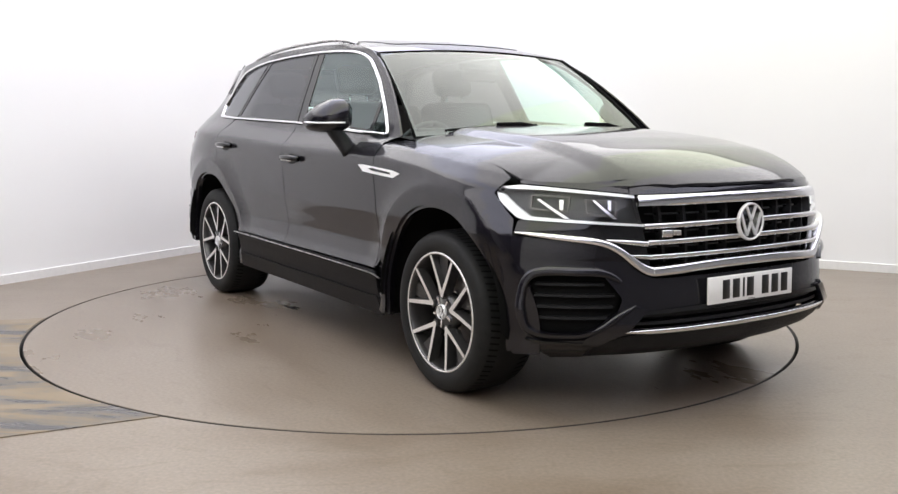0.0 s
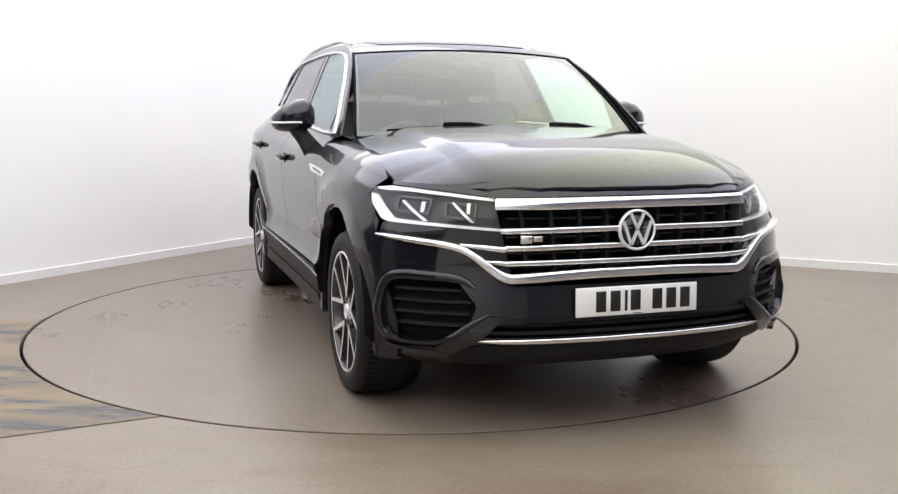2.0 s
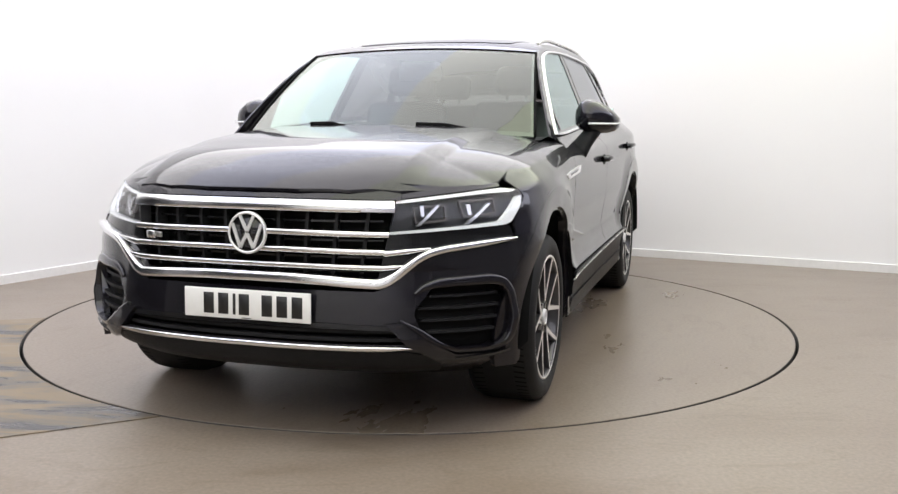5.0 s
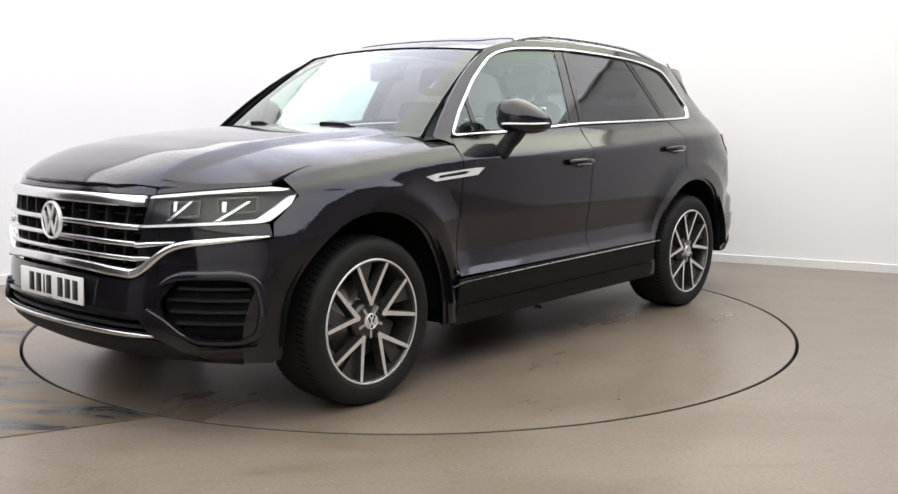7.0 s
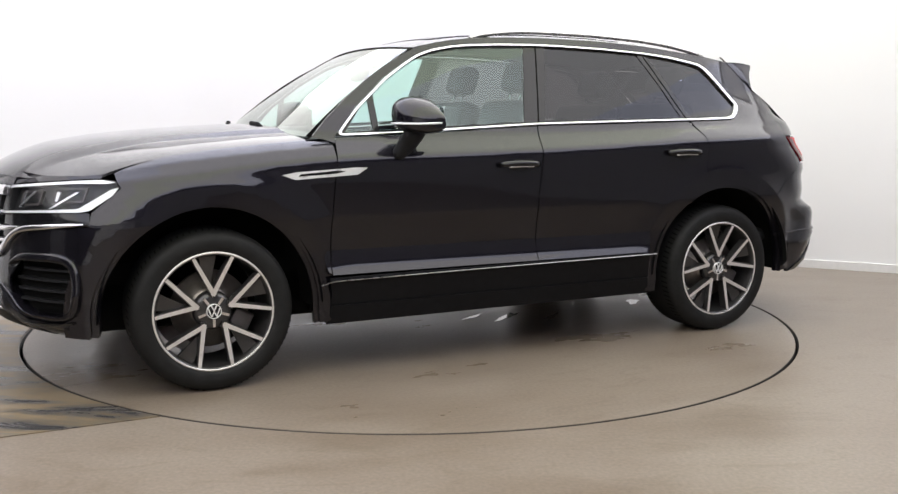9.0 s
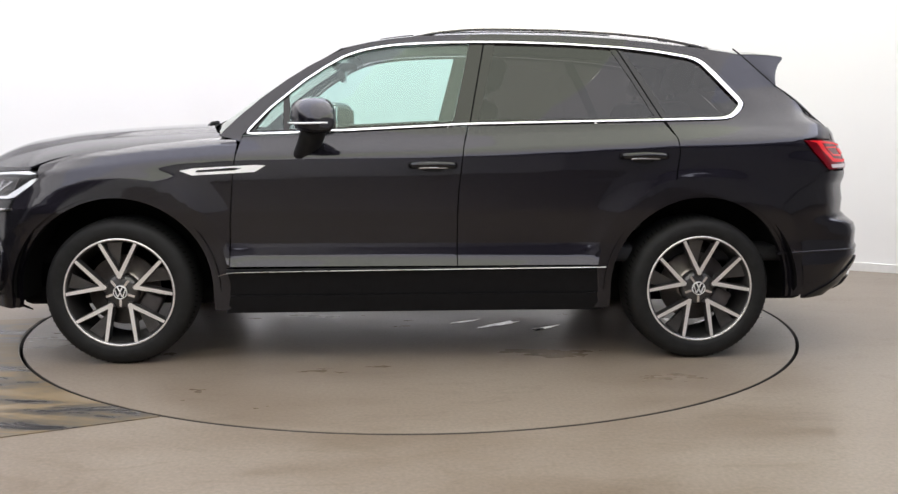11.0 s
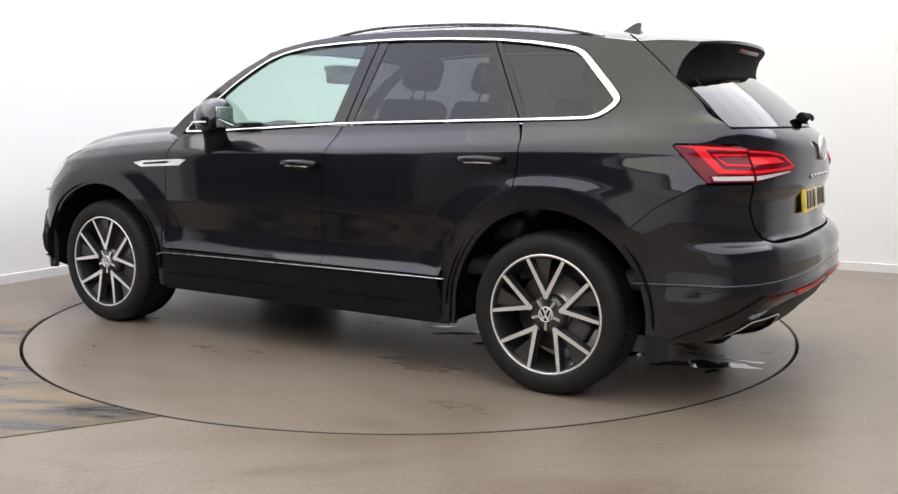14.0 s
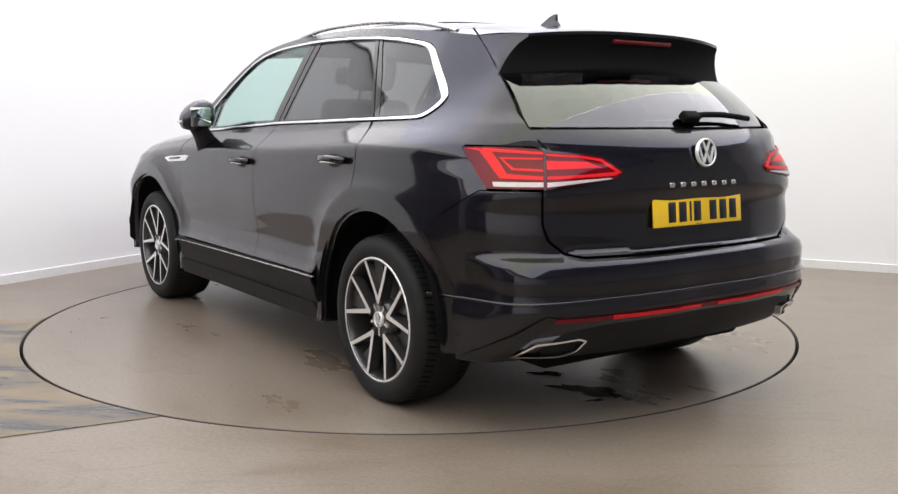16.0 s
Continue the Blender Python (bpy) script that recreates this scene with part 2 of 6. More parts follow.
def smooth_curve(xs, ys, w, n=600):
    """A dense, softened table through given values; returns a function."""
    o = np.argsort(xs)
    xs, ys = np.array(xs, float)[o], np.array(ys, float)[o]
    x = np.linspace(xs[0] - w, xs[-1] + w, n)
    lo, hi = (ys[1] - ys[0]) / (xs[1] - xs[0]), (ys[-1] - ys[-2]) / (xs[-1] - xs[-2])
    y = np.interp(x, xs, ys)
    y = np.where(x < xs[0], ys[0] + (x - xs[0]) * lo, np.where(x > xs[-1], ys[-1] + (x - xs[-1]) * hi, y))
    k = max(1, int(w / (x[1] - x[0])))
    ker = np.hanning(2 * k + 3)[1:-1]
    pad = np.concatenate([y[0] + (np.arange(-k, 0)) * (y[1] - y[0]), y, y[-1] + np.arange(1, k + 1) * (y[-1] - y[-2])])
    y = np.convolve(pad, ker / ker.sum(), "valid")
    return lambda q: np.interp(np.asarray(q, float), x, y)


def densify(loop, step):
    out = []
    for (a, b), (c, d) in zip(loop, loop[1:] + loop[:1]):
        k = max(1, int(math.hypot(c - a, d - b) / step + 0.5))
        out += [(a + (c - a) * i / k, b + (d - b) * i / k) for i in range(k)]
    return out


def inside(px, pz, loop):
    """Even-odd test of many points against a loop."""
    r = np.zeros(len(px), bool)
    for (a, b), (c, d) in zip(loop, loop[1:] + loop[:1]):
        if b != d:
            r ^= ((b > pz) != (d > pz)) & (px < (c - a) * (pz - b) / (d - b) + a)
    return r


def round_loop(loop, r, n=4, keep=()):
    """Rounds the corners of a loop."""
    out = []
    k = len(loop)
    for i in range(k):
        p, a, b = Vector(loop[i]), Vector(loop[i - 1]), Vector(loop[(i + 1) % k])
        if i in keep:
            out.append(tuple(p))
            continue
        u, v = (a - p), (b - p)
        q = min(r, 0.45 * u.length, 0.45 * v.length)
        u, v = p + u.normalized() * q, p + v.normalized() * q
        for j in range(n + 1):
            t = j / n
            out.append(tuple((1 - t) ** 2 * u + 2 * t * (1 - t) * p + t * t * v))
    return out


def panel(name, loop, surf, mat, parent, holes=(), step=0.035, off=0.0, lip=0.012, edge=0.0015, label=""):
    """A sheet cut from the surface surf(u, v, off): an outline with holes, filled with an even grid, its rims folded inwards by lip."""
    loops = [densify(list(l), step) for l in (loop, *holes)]
    verts, edges = [], []
    for l in loops:
        k = len(verts)
        verts += l
        edges += [(k + i, k + (i + 1) % len(l)) for i in range(len(l))]
    nb = len(verts)
    us, vs = [p[0] for p in loops[0]], [p[1] for p in loops[0]]
    gu, gv = np.meshgrid(np.arange(min(us) + step / 2, max(us), step), np.arange(min(vs) + step / 2, max(vs), step))
    gu, gv = gu.ravel(), gv.ravel()
    ok = inside(gu, gv, loops[0])
    for h in loops[1:]:
        ok &= ~inside(gu, gv, h)
    B = np.array(verts)
    gu, gv = gu[ok], gv[ok]
    if len(gu):
        dist = np.min((gu[:, None] - B[None, :, 0]) ** 2 + (gv[:, None] - B[None, :, 1]) ** 2, axis=1)
        gu, gv = gu[dist > (0.5 * step) ** 2], gv[dist > (0.5 * step) ** 2]
    verts = [Vector(v) for v in verts] + [Vector((a, b)) for a, b in zip(gu, gv)]
    res = delaunay_2d_cdt(verts, edges, [], 0, 1e-6)
    co = np.array([tuple(v) for v in res[0]])
    tri = np.array([tuple(f) for f in res[2]])
    mid = co[tri].mean(axis=1)
    ok = inside(mid[:, 0], mid[:, 1], loops[0])
    for h in loops[1:]:
        ok &= ~inside(mid[:, 0], mid[:, 1], h)
    tri = tri[ok]
    top = surf(co[:, 0], co[:, 1], off)
    count = {}
    for f in tri:
        for i in range(3):
            count[(f[i], f[(i + 1) % 3])] = True
    rim = [e for e in count if (e[1], e[0]) not in count]
    onrim = sorted({i for e in rim for i in e})
    if edge and onrim:
        low = surf(co[onrim, 0], co[onrim, 1], off - edge)
        top[onrim] = low
    h = 0.006
    du = surf(co[:, 0] + h, co[:, 1], off) - surf(co[:, 0] - h, co[:, 1], off)
    dv = surf(co[:, 0], co[:, 1] + h, off) - surf(co[:, 0], co[:, 1] - h, off)
    N = np.cross(du, dv)
    N /= np.maximum(np.linalg.norm(N, axis=1), 1e-9)[:, None]
    if np.sum(N * (surf(co[:, 0], co[:, 1], off + 0.01) - surf(co[:, 0], co[:, 1], off))) < 0:
        N = -N
    V = [tuple(p) for p in top]
    F = [tuple(int(i) for i in f) for f in tri]
    if F and np.dot(np.cross(top[tri[:, 1]] - top[tri[:, 0]], top[tri[:, 2]] - top[tri[:, 0]]), np.ones(3)).size:
        fn = np.cross(top[tri[:, 1]] - top[tri[:, 0]], top[tri[:, 2]] - top[tri[:, 0]])
        if np.sum(fn * N[tri[:, 0]]) < 0:
            F = [f[::-1] for f in F]
            rim = [(b_, a_) for a_, b_ in rim]
    NV = [tuple(n) for n in N]
    if len(onrim) and lip:
        inner = surf(co[onrim, 0], co[onrim, 1], off - lip)
        k0, k1 = len(V), len(V) + len(onrim)
        at = {i: k for k, i in enumerate(onrim)}
        rimtop = [top[i] for i in onrim]
        V += [tuple(p) for p in rimtop] + [tuple(p) for p in inner]
        acc = np.zeros((len(onrim), 3))
        for a_, b_ in rim:
            ia, ib = at[a_], at[b_]
            F.append((k0 + ib, k0 + ia, k1 + ia, k1 + ib))
            n_ = np.cross(rimtop[ia] - rimtop[ib], inner[ia] - rimtop[ia])
            acc[ia] += n_
            acc[ib] += n_
        acc /= np.maximum(np.linalg.norm(acc, axis=1), 1e-12)[:, None]
        NV += [tuple(n) for n in acc] * 2
    me = bpy.data.meshes.new(name)
    me.from_pydata(V, [], F)
    me.polygons.foreach_set("use_smooth", [True] * len(F))
    me.update()
    me.normals_split_custom_set_from_vertices(NV)
    NORMALS[me.name] = NV
    me.materials.append(mat)
    ob = new(name, me)
    ob.parent = parent
    if label:
        tagged(ob, label)
    return ob


def bar_strip(name, pts, hw, surf, mat, parent, off=0.008, depth=0.02, crown=0.004, closed=False, step=0.02, label=""):
    """A trim bar laid along points of a surface: flat-sided, with a softly crowned face. hw: half widths, one or one a point."""
    hw = [hw] * len(pts) if not isinstance(hw, (list, tuple)) else list(hw)
    P, Wd = [], []
    n = len(pts)
    for i in range(n if closed else n - 1):
        (a, b), (c, d) = pts[i], pts[(i + 1) % n]
        k = max(1, int(math.hypot(c - a, d - b) / step + 0.5))
        for j in range(k):
            t = j / k
            P.append((a + (c - a) * t, b + (d - b) * t))
            Wd.append(hw[i] + (hw[(i + 1) % n] - hw[i]) * t)
    if not closed:
        P.append(pts[-1])
        Wd.append(hw[-1])
    P, Wd = np.array(P), np.array(Wd)
    for _i in range(2):
        if closed:
            P = 0.25 * np.roll(P, 1, 0) + 0.5 * P + 0.25 * np.roll(P, -1, 0)
        elif len(P) > 2:
            P[1:-1] = 0.25 * P[:-2] + 0.5 * P[1:-1] + 0.25 * P[2:]
    T = (np.roll(P, -1, 0) - np.roll(P, 1, 0)) if closed else np.gradient(P, axis=0)
    T /= np.maximum(np.hypot(*T.T), 1e-9)[:, None]
    Q = np.stack([-T[:, 1], T[:, 0]], -1)
    prof = [(-1.0, -depth), (-1.0, 0.0), (-0.86, crown * 0.62), (-0.5, crown * 0.9), (0.0, crown), (0.5, crown * 0.9), (0.86, crown * 0.62), (1.0, 0.0), (1.0, -depth)]
    m, cnt = len(prof), len(P)
    rows = [surf(P[:, 0] + Q[:, 0] * Wd * w, P[:, 1] + Q[:, 1] * Wd * w, off + o) for w, o in prof]
    V = [tuple(rows[k][i]) for i in range(cnt) for k in range(m)]
    F = []
    for i in range(cnt if closed else cnt - 1):
        a, b = i * m, ((i + 1) % cnt) * m
        F += [(a + k, b + k, b + k + 1, a + k + 1) for k in range(m - 1)]
    if not closed:
        F += [tuple(range(m)), tuple(range((cnt - 1) * m, cnt * m))[::-1]]
    b = bmesh.new()
    vs = [b.verts.new(v) for v in V]
    for f in F:
        b.faces.new([vs[i] for i in f]).smooth = True
    bmesh.ops.recalc_face_normals(b, faces=b.faces)
    ob = part(name, b, mat, parent, label)
    ob.data.set_sharp_from_angle(angle=radians(50))
    return ob



# ------------------------------------------------------------------ the room
LEFT_U = Vector((0.5366, 0.8438, 0))
RIGHT_W = Vector((0.8874, -0.4610, 0))
CORNER = Vector((-1.125, 4.126, 0))
WALL_A = CORNER - LEFT_U * 11.5
WALL_B = CORNER + RIGHT_W * 11.0
WALL_D = WALL_A + RIGHT_W * 11.0
ROOM_H = 3.3
DISC_R = 2.232


def flat(u, v, off):
    return np.stack([u, v, np.zeros_like(u) + off], axis=-1)


def circle(r, n=96):
    return [(r * math.cos(2 * math.pi * i / n), r * math.sin(2 * math.pi * i / n)) for i in range(n)]


def wall_line(name, pts, thick, h, mat, holes=None):
    """A wall along plan points, thick on the side away from the room."""
    vs, fs = [], []
    n = len(pts)
    for i, p in enumerate(pts):
        d = (pts[min(i + 1, n - 1)] - pts[max(i - 1, 0)]).normalized()
        o = Vector((-d.y, d.x, 0)) * thick
        for q in (p, p + o):
            vs += [(q.x, q.y, 0), (q.x, q.y, h)]
    for i in range(n - 1):
        a, b = 4 * i, 4 * i + 4
        fs += [(a, b, b + 1, a + 1), (a + 2, a + 3, b + 3, b + 2), (a + 1, b + 1, b + 3, a + 3), (a, a + 2, b + 2, b)]
    e = 4 * (n - 1)
    fs += [(0, 1, 3, 2), (e, e + 2, e + 3, e + 1)]
    ob = mesh_part(name, vs, fs, mat, sharp_deg=40)
    return tagged(ob, kind="structure", category="wall")


def curve_corner(a, c, b, r, n=14):
    """Plan points from a to b by way of the rounded corner c."""
    u, v = (a - c).normalized(), (b - c).normalized()
    p, q = c + u * r, c + v * r
    return [a] + [(1 - t) ** 2 * p + 2 * t * (1 - t) * c + t * t * q for t in [i / n for i in range(n + 1)]] + [b]


def build_room():
    # left wall is open where the worn lane comes in from an unseen room
    d0, d1 = CORNER - LEFT_U * 6.3, CORNER - LEFT_U * 9.4
    sweep = curve_corner(d0, CORNER, WALL_B, 1.2)
    tagged(wall_line("wall_backdrop", sweep, 0.15, ROOM_H, WALL), "plain white studio wall with a curved corner")
    prof = [(0.0, 0.0), (0.0, 0.066), (-0.006, 0.070), (-0.016, 0.066), (-0.016, 0.0)]
    vs, fs = [], []
    for i, p in enumerate(sweep):
        d = (sweep[min(i + 1, len(sweep) - 1)] - sweep[max(i - 1, 0)]).normalized()
        o = Vector((-d.y, d.x, 0))
        vs += [tuple(p + o * (k - 0.001) + Vector((0, 0, z))) for k, z in prof]
    m = len(prof)
    for i in range(len(sweep) - 1):
        for k in range(m - 1):
            fs.append((i * m + k, i * m + k + 1, i * m + m + k + 1, i * m + m + k))
    tagged(mesh_part("baseboard", vs, fs, SKIRT, smooth=False), "low white skirting board along the wall", kind="structure", category="baseboard")
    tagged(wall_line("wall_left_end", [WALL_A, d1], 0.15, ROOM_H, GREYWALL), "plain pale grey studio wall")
    out = Vector((-LEFT_U.y, LEFT_U.x, 0))
    head = wall_line("wall_over_lane", [d1, d0], 0.15, 0.55, WALL)
    head.location.z = ROOM_H - 0.55
    tagged(head, "white wall over the lane's doorway")
    d = (WALL_D - WALL_A).normalized()
    back = Vector((d.y, -d.x, 0))
    g0, g1 = WALL_A + d * 0.25, WALL_A + d * 3.9
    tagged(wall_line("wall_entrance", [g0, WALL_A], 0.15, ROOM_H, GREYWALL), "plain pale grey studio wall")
    tagged(wall_line("wall_entrance_end", [WALL_D, g1], 0.15, ROOM_H, WALL), "plain white studio wall beside the doorway")
    head = wall_line("wall_over_doorway", [g1, g0], 0.15, 0.55, WALL)
    head.location.z = ROOM_H - 0.55
    tagged(head, "white wall over a wide doorway")
    # out of view; its grey keeps the mirrored light on the doors low
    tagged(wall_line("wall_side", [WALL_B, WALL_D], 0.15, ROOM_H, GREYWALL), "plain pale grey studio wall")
    # unseen rooms behind both doorways, added as darkness for the car to mirror
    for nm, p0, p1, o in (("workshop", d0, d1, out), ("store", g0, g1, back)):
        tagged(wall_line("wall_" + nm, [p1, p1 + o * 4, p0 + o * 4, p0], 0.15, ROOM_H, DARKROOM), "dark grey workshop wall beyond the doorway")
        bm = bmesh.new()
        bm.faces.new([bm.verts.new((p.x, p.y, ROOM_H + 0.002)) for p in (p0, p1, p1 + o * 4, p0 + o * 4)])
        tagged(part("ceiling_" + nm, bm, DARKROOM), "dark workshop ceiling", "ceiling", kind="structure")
        # invented dark slab, so that the doors don't mirror a lit floor
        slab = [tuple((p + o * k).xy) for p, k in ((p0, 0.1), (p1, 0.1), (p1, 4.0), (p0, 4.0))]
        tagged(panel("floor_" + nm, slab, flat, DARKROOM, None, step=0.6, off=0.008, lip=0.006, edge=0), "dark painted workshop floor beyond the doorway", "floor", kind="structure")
    bm = bmesh.new()
    vs = [bm.verts.new((p.x, p.y, ROOM_H)) for p in (WALL_A, CORNER, WALL_B, WALL_D)]
    bm.faces.new(vs)
    bmesh.ops.solidify(bm, geom=bm.faces[:], thickness=-0.1)
    tagged(part("ceiling", bm, CEIL), "plain white studio ceiling", "ceiling", kind="structure")
    # floor with a round pit for the turntable
    outer = [tuple(p.xy) for p in (CORNER + LEFT_U * 0.3 + out * 4.3, WALL_A - LEFT_U * 4.5 + out * 4.3, WALL_D - LEFT_U * 4.5, WALL_B + LEFT_U * 0.3)]
    fl = panel("floor", outer, flat, FLOOR, None, holes=[circle(DISC_R + 0.017, 128)], step=0.6, lip=0.12, edge=0)
    tagged(fl, "sealed beige-grey concrete floor with faint scuffs", "floor", kind="structure")
    bm = bmesh.new()
    lathe(bm, [(DISC_R - 0.3, -0.07), (DISC_R + 0.0155, -0.07), (DISC_R + 0.0155, -0.003), (DISC_R + 0.0166, -0.003)], 128)
    tagged(part("turntable_pit", bm, STEEL), "dark steel ring in the gap round the turntable", "pit", kind="structure")
    # worn dark lane that leads up to the turntable
    a, b = Vector((-2.25, -0.05)), Vector((-1.05, -2.01))
    da, db = Vector((-0.972, -0.235)), Vector((-0.911, -0.412))
    ang0, ang1 = math.atan2(a.y, a.x) % (2 * math.pi), math.atan2(b.y, b.x) % (2 * math.pi)
    R = DISC_R + 0.022
    arc = [(R * math.cos(ang0 + (ang1 - ang0) * i / 24), R * math.sin(ang0 + (ang1 - ang0) * i / 24)) for i in range(25)]
    lane = arc + [tuple(Vector(arc[-1]) + db * 5.5), tuple(Vector(arc[0]) + da * 5.0)]
    ln = panel("floor_lane", lane, flat, LANE, None, step=0.3, off=0.004, lip=0.003, edge=0)
    tagged(ln, "worn dark paint on the floor lane up to the turntable", "floor lane", kind="structure")


def build_lights():
    """Flat light panels under the ceiling; the diffuser glows."""
    tints = [glow("cool_fabric", (0.90, 0.92, 1.08), LIGHT), glow("neutral_fabric", (1.0, 0.985, 1.0), LIGHT), glow("warm_fabric", (1.0, 1.04, 0.87), LIGHT)]
    # the two walls meet at a little under a right angle, and the fabric follows both
    skew = Matrix(((RIGHT_W.x, LEFT_U.x, 0, 0), (RIGHT_W.y, LEFT_U.y, 0, 0), (0, 0, 1, 0), (0, 0, 0, 1)))
    ceiling_light = new("light_ceiling")
    tagged(ceiling_light, "large stretched white fabric light ceiling", "ceiling light")
    n, w0, w1, l0, l1 = 6, 0.045, 8.3, 0.045, 11.0
    bm = bmesh.new()
    for x0, x1, y0, y1 in ((w0 - 0.04, w1 + 0.04, -l0, -l0 + 0.04), (w0 - 0.04, w1 + 0.04, -l1 - 0.04, -l1), (w0 - 0.04, w0, -l1, -l0), (w1, w1 + 0.04, -l1, -l0)):
        box(bm, x0, x1, y0, y1, -0.09, -0.002)
    bmesh.ops.transform(bm, matrix=skew, verts=bm.verts)
    part("frame", bm, SKIRT, ceiling_light)
    for i in range(n):
        bm = bmesh.new()
        a, b = w0 + (w1 - w0) * i / n, w0 + (w1 - w0) * (i + 1) / n
        box(bm, a + 0.002, b - 0.002, -l1 + 0.002, -l0 - 0.002, -0.07, -0.05)
        bmesh.ops.transform(bm, matrix=skew, verts=bm.verts)
        part("fabric_panel", bm, tints[(1, 0, 1, 2, 1, 0)[i]], ceiling_light)
    ceiling_light.matrix_basis = Matrix.Translation((CORNER.x, CORNER.y, ROOM_H))


build_room()
build_lights()

# turntable disc
turntable = new("turntable")
tagged(turntable, "round concrete turntable flush with the studio floor", "turntable")
bm = bmesh.new()
lathe(bm, [(0.0001, 0.0), (0.6, 0.0), (1.2, 0.0), (1.8, 0.0), (DISC_R - 0.003, 0.0), (DISC_R - 0.002, -0.002), (0.5, -0.03), (0.0001, -0.03)], 128)
for f in bm.faces:
    f.smooth = False
part("deck", bm, DISC, turntable)
bm = bmesh.new()
lathe(bm, [(DISC_R - 0.0015, -0.003), (DISC_R, -0.004), (DISC_R, -0.06), (DISC_R - 0.05, -0.06)], 128)
part("steel_rim", bm, STEEL, turntable, "dark steel edge of the turntable")



def wet_patch(cx, cy, rx, ry, seed, turn):
    """A thin irregular film of water on the deck."""
    rnd = random.Random(seed)
    b = bmesh.new()
    k = 34
    ph = [rnd.uniform(0, 6.28) for _ in range(4)]
    ring = []
    for i in range(k):
        a = 2 * math.pi * i / k
        w = 1 + 0.22 * math.sin(3 * a + ph[0]) + 0.16 * math.sin(5 * a + ph[1]) + 0.12 * math.sin(9 * a + ph[2]) + rnd.uniform(-0.07, 0.07)
        x, y = rx * w * math.cos(a), ry * w * math.sin(a)
        ring.append(b.verts.new((cx + x * math.cos(turn) - y * math.sin(turn), cy + x * math.sin(turn) + y * math.cos(turn), 0.0015)))
    f = b.faces.new(ring)
    bmesh.ops.recalc_face_normals(b, faces=b.faces)
    if f.normal.z < 0:
        f.normal_flip()
    part("wet_patch", b, WET, turntable, "thin film of water on the deck")


for spot in ((-1.83, 0.25, 0.16, 0.07, 1, 0.4), (-2.02, 0.17, 0.10, 0.05, 2, 0.2), (-1.50, 0.22, 0.08, 0.035, 3, 0.9), (-0.50, 0.28, 0.13, 0.03, 4, 0.6), (-0.62, -0.55, 0.07, 0.03, 5, 0.2),
             (-0.75, 0.40, 0.10, 0.022, 6, 0.7), (-2.08, 0.05, 0.06, 0.02, 7, 0.1), (-1.95, 0.33, 0.05, 0.02, 8, 1.2), (-0.30, 0.20, 0.09, 0.018, 9, 0.5)):
    wet_patch(*spot)

# ------------------------------------------------------------------ the car: surface
OUT_X = [2.372, 2.36, 2.325, 2.25, 2.12, 1.95, 1.75, 1.5, 1.2, 0.9, 0.4, 0.0, -0.5, -0.9, -1.3, -1.6, -1.85, -2.05, -2.2, -2.3, -2.36, -2.388, -2.393]
OUT_Y = [0.0, 0.2, 0.4, 0.58, 0.74, 0.87, 0.942, 0.963, 0.964, 0.962, 0.961, 0.961, 0.964, 0.967, 0.969, 0.964, 0.940, 0.885, 0.79, 0.64, 0.42, 0.2, 0.0]
HUB_F, HUB_R, HUB_Z, TYRE_R = 1.475, -1.424, 0.362, 0.366


def spline(xs, ys, n):
    """Catmull-Rom through points, n samples a span."""
    p = np.array([xs, ys], float).T
    p = np.vstack([p[1] * (1, -1), p, p[-2] * (1, -1)])
    out = []
    for i in range(1, len(p) - 2):
        a, b, c, d = p[i - 1:i + 3]
        t = np.linspace(0, 1, n, endpoint=False)[:, None]
        out.append(0.5 * (2 * b + (c - a) * t + (2 * a - 5 * b + 4 * c - d) * t * t + (3 * b - a - 3 * c + d) * t ** 3))
    return np.vstack(out + [p[-2][None]])


CURVE = spline(OUT_X, OUT_Y, 24)
ARC = np.concatenate([[0], np.cumsum(np.hypot(*np.diff(CURVE, axis=0).T))])
LEN = ARC[-1]
TAN = np.gradient(CURVE, ARC, axis=0)
TAN /= np.hypot(*TAN.T)[:, None]
for _k in range(2):
    for _c in range(2):
        TAN[:, _c] = np.convolve(np.pad(TAN[:, _c], 6, mode="reflect", reflect_type="odd"), np.ones(13) / 13, "valid")


def soft_table(zs, vs, z0=0.1, z1=1.8, w=0.03):
    z = np.arange(z0, z1, 0.005)
    v = np.interp(z, zs, vs)
    k = int(w / 0.005)
    v = np.convolve(np.pad(v, k, mode="edge"), np.hanning(2 * k + 3)[1:-1] / np.hanning(2 * k + 3)[1:-1].sum(), "valid")
    return z, v


SIDE = soft_table([0.20, 0.26, 0.33, 0.43, 0.475, 0.50, 0.53, 0.60, 0.68, 0.76, 0.95, 1.02, 1.046, 1.06, 1.10, 1.13, 1.16, 1.30, 1.5, 1.6, 1.65, 1.7],
                  [0.055, 0.03, 0.014, -0.004, -0.02, -0.004, 0.016, 0.032, 0.021, 0.006, 0.0, 0.004, 0.010, 0.022, 0.065, 0.096, 0.115, 0.176, 0.268, 0.318, 0.352, 0.40], w=0.012)
